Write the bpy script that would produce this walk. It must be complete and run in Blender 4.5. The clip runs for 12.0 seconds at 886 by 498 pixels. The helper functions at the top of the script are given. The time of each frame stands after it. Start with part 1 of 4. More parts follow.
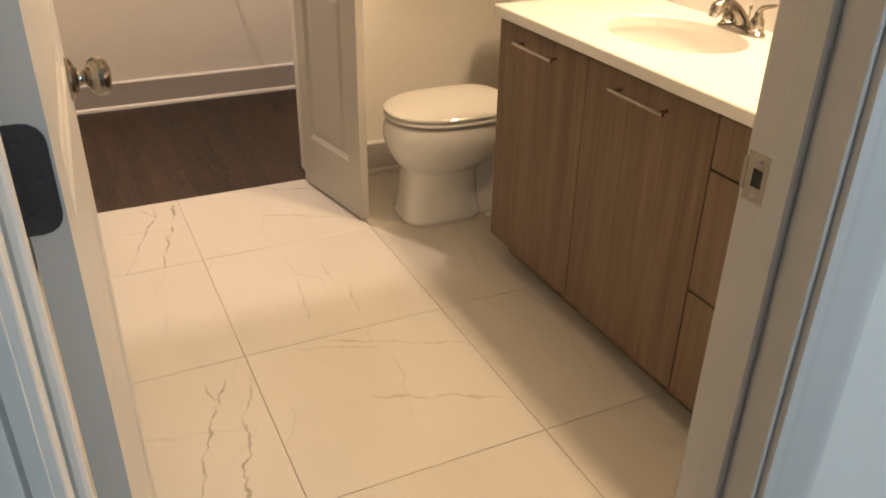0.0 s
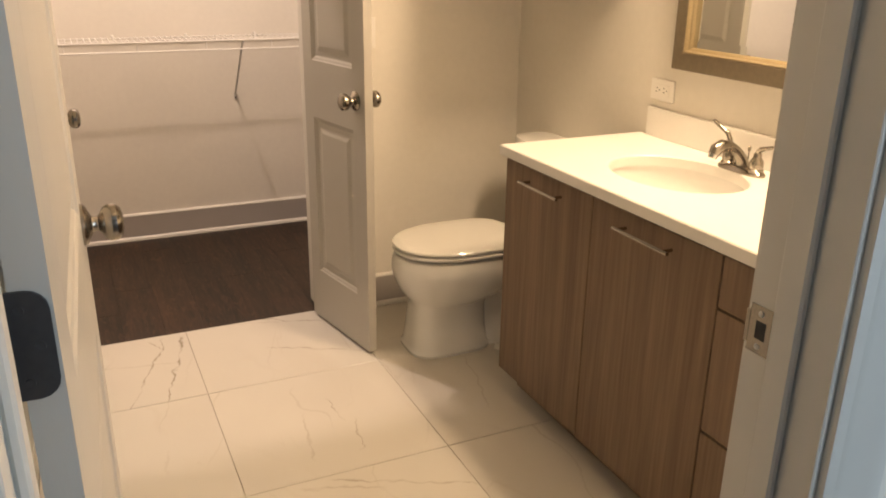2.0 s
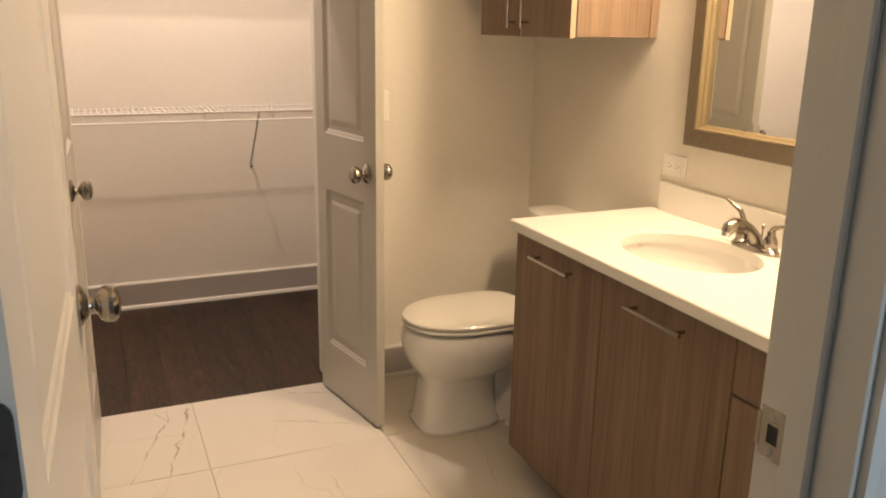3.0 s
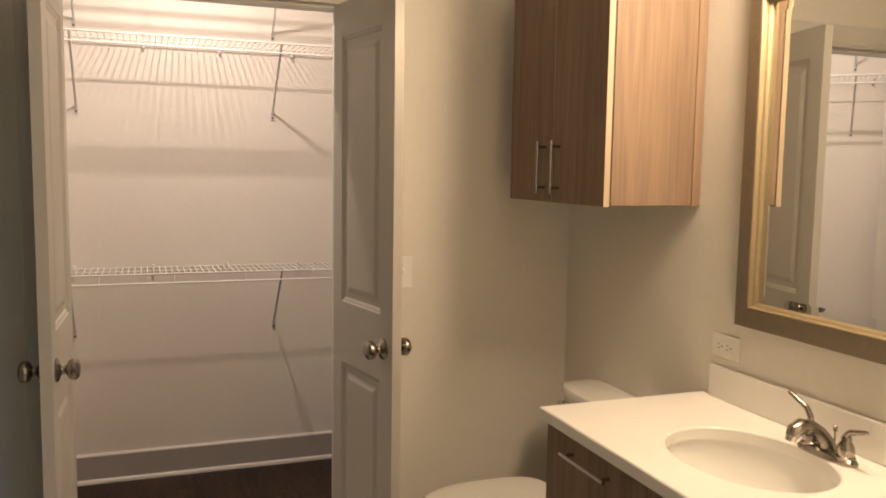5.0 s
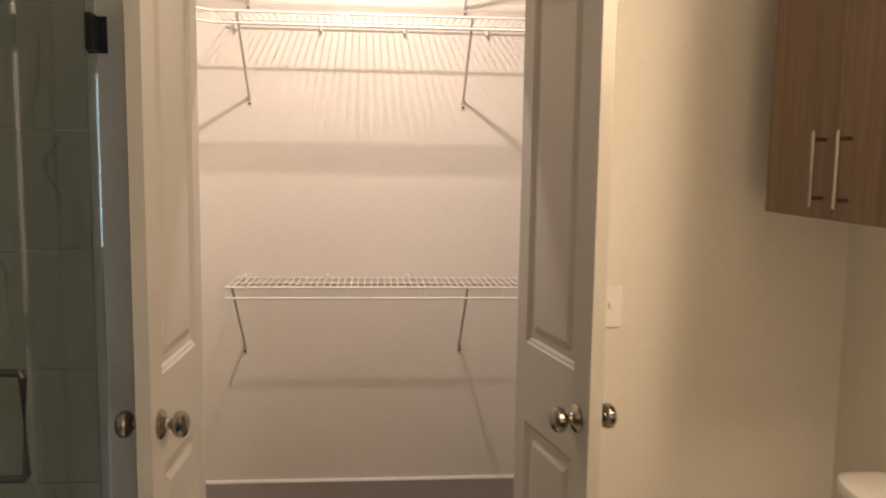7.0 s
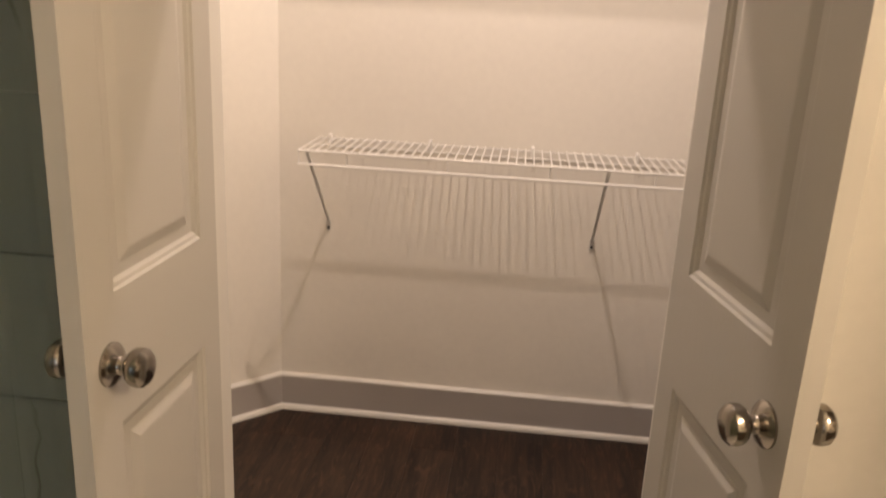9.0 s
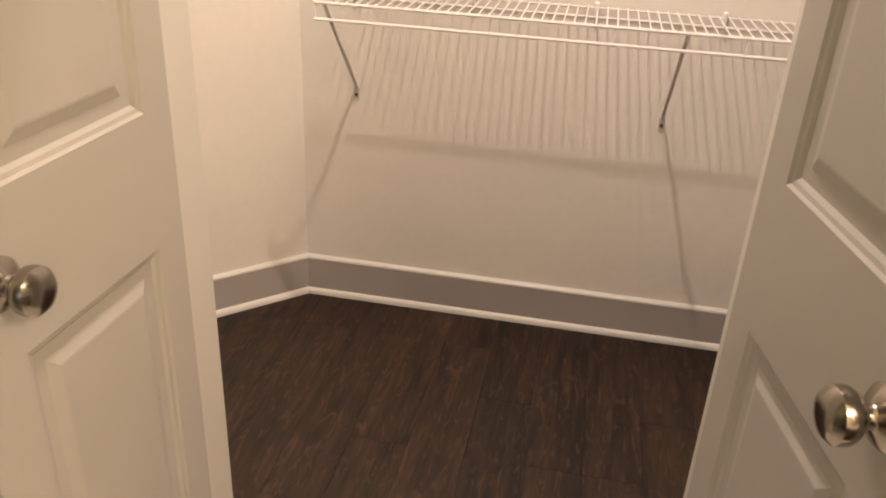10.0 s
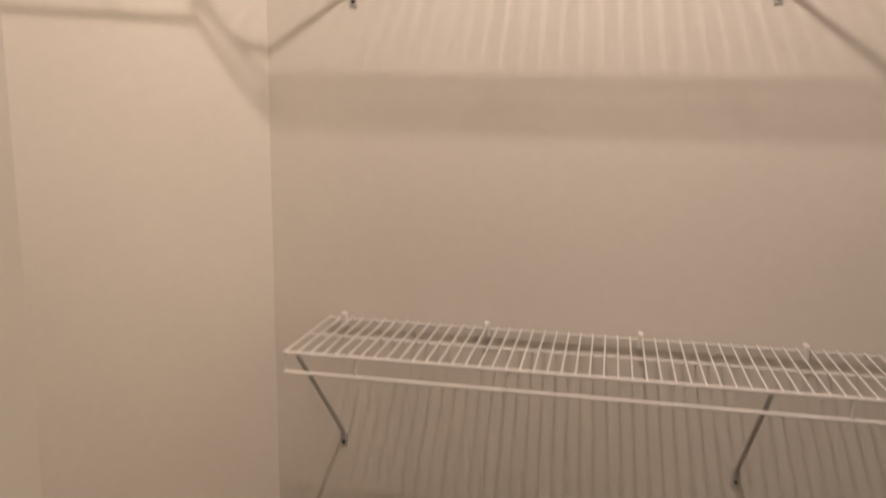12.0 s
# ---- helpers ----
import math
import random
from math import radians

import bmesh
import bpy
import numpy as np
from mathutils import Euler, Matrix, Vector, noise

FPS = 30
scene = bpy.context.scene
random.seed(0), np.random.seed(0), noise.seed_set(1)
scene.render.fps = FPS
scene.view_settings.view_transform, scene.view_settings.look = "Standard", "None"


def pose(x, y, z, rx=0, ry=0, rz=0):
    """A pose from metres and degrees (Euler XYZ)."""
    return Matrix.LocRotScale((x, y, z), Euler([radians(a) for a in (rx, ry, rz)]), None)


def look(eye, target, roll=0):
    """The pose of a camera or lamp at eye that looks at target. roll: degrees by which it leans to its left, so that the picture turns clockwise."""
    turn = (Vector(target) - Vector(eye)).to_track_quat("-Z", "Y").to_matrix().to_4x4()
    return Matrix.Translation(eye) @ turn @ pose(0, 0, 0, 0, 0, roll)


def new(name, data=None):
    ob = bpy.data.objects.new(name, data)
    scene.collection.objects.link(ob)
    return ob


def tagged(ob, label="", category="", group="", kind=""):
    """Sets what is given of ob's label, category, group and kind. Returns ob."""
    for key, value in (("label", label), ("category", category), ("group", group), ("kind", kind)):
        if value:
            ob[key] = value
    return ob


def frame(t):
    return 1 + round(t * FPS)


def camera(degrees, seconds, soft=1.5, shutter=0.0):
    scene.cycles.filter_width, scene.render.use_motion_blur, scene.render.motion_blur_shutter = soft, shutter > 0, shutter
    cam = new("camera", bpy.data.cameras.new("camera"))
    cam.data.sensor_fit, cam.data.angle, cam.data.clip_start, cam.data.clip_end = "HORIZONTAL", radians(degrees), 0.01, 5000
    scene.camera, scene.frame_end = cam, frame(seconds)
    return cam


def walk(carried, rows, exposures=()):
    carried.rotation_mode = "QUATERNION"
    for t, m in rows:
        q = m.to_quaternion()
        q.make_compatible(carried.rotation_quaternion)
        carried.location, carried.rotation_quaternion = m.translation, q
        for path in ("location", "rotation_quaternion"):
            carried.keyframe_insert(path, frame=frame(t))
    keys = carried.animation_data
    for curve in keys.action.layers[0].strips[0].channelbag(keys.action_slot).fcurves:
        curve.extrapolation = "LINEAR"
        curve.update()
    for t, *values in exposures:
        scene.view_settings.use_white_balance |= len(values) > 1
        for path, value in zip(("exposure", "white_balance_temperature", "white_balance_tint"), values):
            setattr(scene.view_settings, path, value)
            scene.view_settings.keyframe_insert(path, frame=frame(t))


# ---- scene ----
import itertools

# ---------------- camera and walk ----------------
cam = camera(57.4, 12.0, soft=1.8, shutter=0.4)
PATH = [
    (0, (0.099, 0.118, 1.374), (0.868, 1.695, 0.414), 1.1),
    (0.5, (0.1, 0.117, 1.382), (0.878, 1.728, 0.488), 0.7),
    (1, (0.1, 0.119, 1.391), (0.891, 1.759, 0.563), 0.8),
    (1.5, (0.103, 0.123, 1.398), (0.897, 1.796, 0.644), 0.8),
    (2, (0.112, 0.124, 1.403), (0.907, 1.828, 0.722), 0.8),
    (2.5, (0.121, 0.131, 1.413), (0.914, 1.862, 0.799), 0.8),
    (3, (0.148, 0.149, 1.426), (0.923, 1.915, 0.894), 1.0),
    (3.2, (0.159, 0.156, 1.43), (0.93, 1.934, 0.938), 1.3),
    (4.8, (0.313, 0.316, 1.482), (0.998, 2.182, 1.265), 0.8),
    (5, (0.315, 0.365, 1.497), (1.004, 2.232, 1.299), 0.9),
    (5.5, (0.388, 0.502, 1.51), (1.046, 2.381, 1.326), 1.2),
    (6, (0.491, 0.662, 1.524), (1.021, 2.58, 1.32), 1.1),
    (6.5, (0.531, 0.81, 1.515), (0.876, 2.767, 1.29), 0.9),
    (7, (0.542, 0.997, 1.519), (0.71, 2.977, 1.295), 0.8),
    (7.2, (0.539, 1.051, 1.528), (0.663, 3.035, 1.307), 0.7),
    (8.8, (0.637, 1.657, 1.466), (0.475, 3.591, 0.981), 2.5),
    (9, (0.645, 1.727, 1.455), (0.471, 3.635, 0.88), 2.9),
    (9.5, (0.662, 1.906, 1.414), (0.427, 3.732, 0.634), 3.6),
    (10, (0.691, 2.072, 1.393), (0.386, 3.834, 0.498), 3.0),
    (10.5, (0.681, 2.231, 1.379), (0.384, 3.966, 0.43), 2.3),
    (11, (0.646, 2.39, 1.422), (0.348, 4.187, 0.596), 2.0),
    (11.5, (0.627, 2.504, 1.483), (0.276, 4.379, 0.882), 1.6),
    (12, (0.6, 2.627, 1.533), (0.204, 4.551, 1.156), 0.8),
]
EXPO = [(0, -0.30, 6980, 11), (2.5, -0.39, 6920, 11), (3.2, -0.50, 6850, 10), (5, -1.06, 6530, 10), (5.5, -1.22, 6500, 10), (6, -1.08, 6500, 10), (7, -0.83, 6450, 10), (9, -0.62, 6450, 10), (9.5, -0.40, 6450, 10),
        (10.5, -0.30, 6500, 10), (11, -0.44, 6500, 10), (11.5, -1.02, 6400, 10), (12, -1.36, 6350, 10)]
walk(cam, [(t, look(eye, target, roll)) for t, eye, target, roll in PATH], EXPO)

# ---------------- plan ----------------
EAST = 1.847            # wall behind vanity and toilet
NORTH = 3.118            # bathroom face of the closet partition
THICK = 0.12
NTHICK = 0.172          # closet partition
SOUTH = 0.745            # bathroom face of the entry wall
BACK = 4.38             # closet rear wall
CORNER = -0.17          # where the slanting closet wall meets the rear wall
SHOWER = -0.150          # plane of the shower glass
WESTEND = -0.95
CEIL = 2.82
EJ0, EJ1 = 0.044, 0.792     # entry opening between jambs
CJ0, CJ1 = 0.051, 0.959      # closet opening between jambs
DOORTOP = 2.045
SEAM = 3.158            # tile meets plank

# ---------------- light ----------------
world = bpy.data.worlds.new("world")
scene.world = world
world.use_nodes = True
sky = world.node_tree.nodes.new("ShaderNodeTexSky")
sky.sky_type = "NISHITA"
sky.sun_disc = False
sky.sun_elevation, sky.sun_rotation = radians(40), radians(200)
world.node_tree.links.new(sky.outputs[0], world.node_tree.nodes["Background"].inputs[0])
world.node_tree.nodes["Background"].inputs[1].default_value = 0.08


def lamp(name, kind, place, power, colour, size, target=None, size_y=None):
    data = bpy.data.lights.new(name, kind)
    data.energy, data.color = power, colour
    ob = new(name, data)
    if kind == "AREA":
        data.size = size
        if size_y:
            data.shape, data.size_y = "RECTANGLE", size_y
        ob.matrix_world = look(place, target)
    else:
        data.shadow_soft_size = size
        ob.location = place
    return ob


WARM = (1.0, 0.74, 0.49)
BULBS = (1.46, 1.64, 1.82)
BULB_X, BULB_Z = 1.70, 2.12
for ly in BULBS:
    lamp("vanity_bulb", "POINT", (BULB_X, ly, BULB_Z), 46.0, WARM, 0.075)
lamp("closet_bulb", "AREA", (0.50, 3.67, 2.765), 45.0, (1.0, 0.795, 0.69), 0.055, (0.50, 3.6701, 0.0))
lamp("bedroom_window_light", "AREA", (1.80, -1.63, 1.45), 40.0, (0.60, 0.79, 1.0), 1.1, (1.80, 0.6, 1.40), 1.4)

# ---------------- materials ----------------


def material(name, colour, rough=0.5, metal=0.0, grain=0.0, grain_scale=60.0, blotch=0.0, blotch_scale=3.0, bump=0.0, bump_scale=200.0,
             stretch=(1, 1, 1), coat=0.0, rough_var=0.0, spec=0.5):
    m = bpy.data.materials.new(name)
    m.use_nodes = True
    nt = m.node_tree
    b = nt.nodes["Principled BSDF"]
    b.inputs["Base Color"].default_value = (*colour, 1)
    b.inputs["Roughness"].default_value = rough
    b.inputs["Metallic"].default_value = metal
    b.inputs["Coat Weight"].default_value = coat
    b.inputs["Specular IOR Level"].default_value = spec
    co = nt.nodes.new("ShaderNodeTexCoord")
    mp = nt.nodes.new("ShaderNodeMapping")
    mp.inputs["Scale"].default_value = stretch
    nt.links.new(co.outputs["Object"], mp.inputs[0])

    def tex(scale, detail=4.0):
        n = nt.nodes.new("ShaderNodeTexNoise")
        n.inputs["Scale"].default_value, n.inputs["Detail"].default_value = scale, detail
        nt.links.new(mp.outputs[0], n.inputs["Vector"])
        return n

    last = None
    for amount, scale in ((grain, grain_scale), (blotch, blotch_scale)):
        if amount:
            n = tex(scale)
            ramp = nt.nodes.new("ShaderNodeMapRange")
            ramp.inputs[1].default_value, ramp.inputs[2].default_value = 0.3, 0.7
            ramp.inputs[3].default_value, ramp.inputs[4].default_value = 1 - amount, 1 + amount
            nt.links.new(n.outputs[0], ramp.inputs[0])
            mul = nt.nodes.new("ShaderNodeVectorMath")
            mul.operation = "SCALE"
            if last is None:
                mul.inputs[0].default_value = colour
            else:
                nt.links.new(last.outputs[0], mul.inputs[0])
            nt.links.new(ramp.outputs[0], mul.inputs["Scale"])
            last = mul
    if last is not None:
        nt.links.new(last.outputs[0], b.inputs["Base Color"])
    if rough_var:
        n = tex(blotch_scale * 2.3)
        rr = nt.nodes.new("ShaderNodeMapRange")
        rr.inputs[3].default_value, rr.inputs[4].default_value = max(0.02, rough - rough_var), rough + rough_var
        nt.links.new(n.outputs[0], rr.inputs[0])
        nt.links.new(rr.outputs[0], b.inputs["Roughness"])
    if bump:
        n = tex(bump_scale, 3.0)
        bp = nt.nodes.new("ShaderNodeBump")
        bp.inputs["Strength"].default_value, bp.inputs["Distance"].default_value = bump, 0.002
        nt.links.new(n.outputs[0], bp.inputs["Height"])
        nt.links.new(bp.outputs[0], b.inputs["Normal"])
    return m


def ramp_node(nt, stops):
    r = nt.nodes.new("ShaderNodeValToRGB")
    els = r.color_ramp.elements
    while len(els) < len(stops):
        els.new(0.5)
    for e, (p, c) in zip(els, stops):
        e.position, e.color = p, (*c, 1)
    return r


def marble(name, base, vein, rough=0.22, amount=1.0, printed=()):
    """White porcelain with faint brown-grey veins, each tile offset by its own random number; printed: rows of
    (turn, offset, from, to, width, strength) for the bold veins of one printed tile face, in metres from its centre."""
    m = bpy.data.materials.new(name)
    m.use_nodes = True
    nt = m.node_tree
    b = nt.nodes["Principled BSDF"]
    geo = nt.nodes.new("ShaderNodeNewGeometry")
    info = nt.nodes.new("ShaderNodeObjectInfo")
    comb = nt.nodes.new("ShaderNodeCombineXYZ")
    mulr = nt.nodes.new("ShaderNodeMath")
    mulr.operation = "MULTIPLY"
    mulr.inputs[1].default_value = 37.0
    nt.links.new(info.outputs["Random"], mulr.inputs[0])
    for i in range(3):
        nt.links.new(mulr.outputs[0], comb.inputs[i])
    add = nt.nodes.new("ShaderNodeVectorMath")
    nt.links.new(geo.outputs["Position"], add.inputs[0])
    nt.links.new(comb.outputs[0], add.inputs[1])

    def vein_layer(scale, turn, warp, width, stretch):
        mp = nt.nodes.new("ShaderNodeMapping")
        mp.inputs["Rotation"].default_value = (0.3, 0.2, turn)
        mp.inputs["Scale"].default_value = stretch
        nt.links.new(add.outputs[0], mp.inputs[0])
        n = nt.nodes.new("ShaderNodeTexNoise")
        n.inputs["Scale"].default_value, n.inputs["Detail"].default_value = scale, 4.0
        n.inputs["Roughness"].default_value = 0.36
        n.inputs["Distortion"].default_value = warp
        nt.links.new(mp.outputs[0], n.inputs["Vector"])
        sub = nt.nodes.new("ShaderNodeMath")
        sub.operation = "SUBTRACT"
        sub.inputs[1].default_value = 0.5
        ab = nt.nodes.new("ShaderNodeMath")
        ab.operation = "ABSOLUTE"
        rg = nt.nodes.new("ShaderNodeMapRange")
        rg.interpolation_type = "SMOOTHSTEP"
        rg.inputs[1].default_value, rg.inputs[2].default_value = 0.0, width
        rg.inputs[3].default_value, rg.inputs[4].default_value = 1.0, 0.0
        nt.links.new(n.outputs[0], sub.inputs[0])
        nt.links.new(sub.outputs[0], ab.inputs[0])
        nt.links.new(ab.outputs[0], rg.inputs[0])
        return rg, mp

    def gate(layer, mp, scale, low, high):
        n = nt.nodes.new("ShaderNodeTexNoise")
        n.inputs["Scale"].default_value = scale
        nt.links.new(add.outputs[0], n.inputs["Vector"])
        rg = nt.nodes.new("ShaderNodeMapRange")
        rg.inputs[1].default_value, rg.inputs[2].default_value = low, high
        nt.links.new(n.outputs[0], rg.inputs[0])
        mu = nt.nodes.new("ShaderNodeMath")
        mu.operation = "MULTIPLY"
        nt.links.new(layer.outputs[0], mu.inputs[0])
        nt.links.new(rg.outputs[0], mu.inputs[1])
        return mu

    def line_layer(turn, period, width):
        """Long wandering lines, one every period metres."""
        mp = nt.nodes.new("ShaderNodeMapping")
        mp.inputs["Rotation"].default_value = (0, 0, turn)
        nt.links.new(add.outputs[0], mp.inputs[0])
        sep = nt.nodes.new("ShaderNodeSeparateXYZ")
        nt.links.new(mp.outputs[0], sep.inputs[0])
        total = nt.nodes.new("ShaderNodeMath")
        total.operation = "DIVIDE"
        total.inputs[1].default_value = period
        nt.links.new(sep.outputs[0], total.inputs[0])
        for scale, amount, detail in ((2.4, 0.9, 2.0), (17.0, 0.11, 3.0)):
            n = nt.nodes.new("ShaderNodeTexNoise")
            n.inputs["Scale"].default_value, n.inputs["Detail"].default_value = scale, detail
            nt.links.new(add.outputs[0], n.inputs["Vector"])
            ma = nt.nodes.new("ShaderNodeMath")
            ma.operation = "MULTIPLY_ADD"
            ma.inputs[1].default_value = amount
            nt.links.new(n.outputs[0], ma.inputs[0])
            nt.links.new(total.outputs[0], ma.inputs[2])
            total = ma
        fr = nt.nodes.new("ShaderNodeMath")
        fr.operation = "FRACT"
        sub = nt.nodes.new("ShaderNodeMath")
        sub.operation = "SUBTRACT"
        sub.inputs[1].default_value = 0.5
        ab = nt.nodes.new("ShaderNodeMath")
        ab.operation = "ABSOLUTE"
        rg = nt.nodes.new("ShaderNodeMapRange")
        rg.interpolation_type = "SMOOTHSTEP"
        rg.inputs[1].default_value, rg.inputs[2].default_value = 0.0, width / period
        rg.inputs[3].default_value, rg.inputs[4].default_value = 1.0, 0.0
        nt.links.new(total.outputs[0], fr.inputs[0])
        nt.links.new(fr.outputs[0], sub.inputs[0])
        nt.links.new(sub.outputs[0], ab.inputs[0])
        nt.links.new(ab.outputs[0], rg.inputs[0])
        return rg, mp

    thin = gate(*line_layer(0.12, 0.30, 0.006), 3.4, 0.45, 0.60)
    soft = gate(*line_layer(-0.5, 0.42, 0.022), 2.6, 0.47, 0.68)
    hair = gate(*vein_layer(1.9, 0.9, 0.3, 0.006, (2.4, 0.7, 1)), 3.1, 0.52, 0.66)
    wide = gate(*vein_layer(1.0, -0.45, 0.4, 0.075, (2.2, 0.7, 1)), 1.7, 0.40, 0.72)
    co = nt.nodes.new("ShaderNodeTexCoord")

    def math_node(op, a, b=0.0, c=0.0):
        n = nt.nodes.new("ShaderNodeMath")
        n.operation = op
        for i, v in enumerate((a, b, c)):
            if isinstance(v, (int, float)):
                n.inputs[i].default_value = v
            else:
                nt.links.new(v, n.inputs[i])
        return n.outputs[0]

    def span(value, low, high, to_low, to_high):
        rg = nt.nodes.new("ShaderNodeMapRange")
        rg.interpolation_type = "SMOOTHSTEP"
        nt.links.new(value, rg.inputs[0])
        for i, v in enumerate((low, high, to_low, to_high)):
            if isinstance(v, (int, float)):
                rg.inputs[i + 1].default_value = v
            else:
                nt.links.new(v, rg.inputs[i + 1])
        return rg

    def noise(scale, detail):
        n = nt.nodes.new("ShaderNodeTexNoise")
        n.inputs["Scale"].default_value, n.inputs["Detail"].default_value = scale, detail
        nt.links.new(add.outputs[0], n.inputs["Vector"])
        return n.outputs[0]

    bold = []
    for turn, offset, start, stop, width, strength in printed:
        mp = nt.nodes.new("ShaderNodeMapping")
        mp.inputs["Rotation"].default_value = (0, 0, turn)
        nt.links.new(co.outputs["Object"], mp.inputs[0])
        sep = nt.nodes.new("ShaderNodeSeparateXYZ")
        nt.links.new(mp.outputs[0], sep.inputs[0])
        across = math_node("MULTIPLY_ADD", noise(9.0, 2.0), 0.07, sep.outputs[0])
        across = math_node("MULTIPLY_ADD", noise(38.0, 4.0), 0.022, across)
        away = math_node("ABSOLUTE", math_node("SUBTRACT", across, offset + 0.046))
        wide_at = math_node("MULTIPLY_ADD", noise(21.0, 3.0), width * 2.6, -width * 0.5)
        line = span(away, 0.0, wide_at, 1.0, 0.0).outputs[0]
        ends = math_node("MULTIPLY", span(sep.outputs[1], start, start + 0.05, 0.0, 1.0).outputs[0], span(sep.outputs[1], stop - 0.04, stop, 1.0, 0.0).outputs[0])
        patchy = span(noise(13.0, 2.0), 0.33, 0.58, 0.25, 1.0).outputs[0]
        n = nt.nodes.new("ShaderNodeMath")
        n.operation = "MULTIPLY"
        nt.links.new(math_node("MULTIPLY", line, ends), n.inputs[0])
        nt.links.new(patchy, n.inputs[1])
        bold.append((n, strength, vein))
    cloud = nt.nodes.new("ShaderNodeTexNoise")
    cloud.inputs["Scale"].default_value = 3.0
    nt.links.new(add.outputs[0], cloud.inputs["Vector"])
    mixc = nt.nodes.new("ShaderNodeMix")
    mixc.data_type = "RGBA"
    mixc.inputs[6].default_value = (*base, 1)
    mixc.inputs[7].default_value = (*[c * 0.93 for c in base], 1)
    nt.links.new(cloud.outputs[0], mixc.inputs[0])
    col = mixc
    for layer, strength, tint in ((wide, 0.08, [c * 1.7 for c in vein]), (soft, 0.38 * amount, [c * 1.5 for c in vein]), (hair, 0.32 * amount, [c * 1.3 for c in vein]), (thin, 0.75 * amount, vein), *bold):
        sc = nt.nodes.new("ShaderNodeMath")
        sc.operation = "MULTIPLY"
        sc.inputs[1].default_value = strength
        nt.links.new(layer.outputs[0], sc.inputs[0])
        mx = nt.nodes.new("ShaderNodeMix")
        mx.data_type = "RGBA"
        mx.inputs[7].default_value = (*tint, 1)
        nt.links.new(sc.outputs[0], mx.inputs[0])
        nt.links.new(col.outputs[2], mx.inputs[6])
        col = mx
    nt.links.new(col.outputs[2], b.inputs["Base Color"])
    b.inputs["Roughness"].default_value = rough
    return m


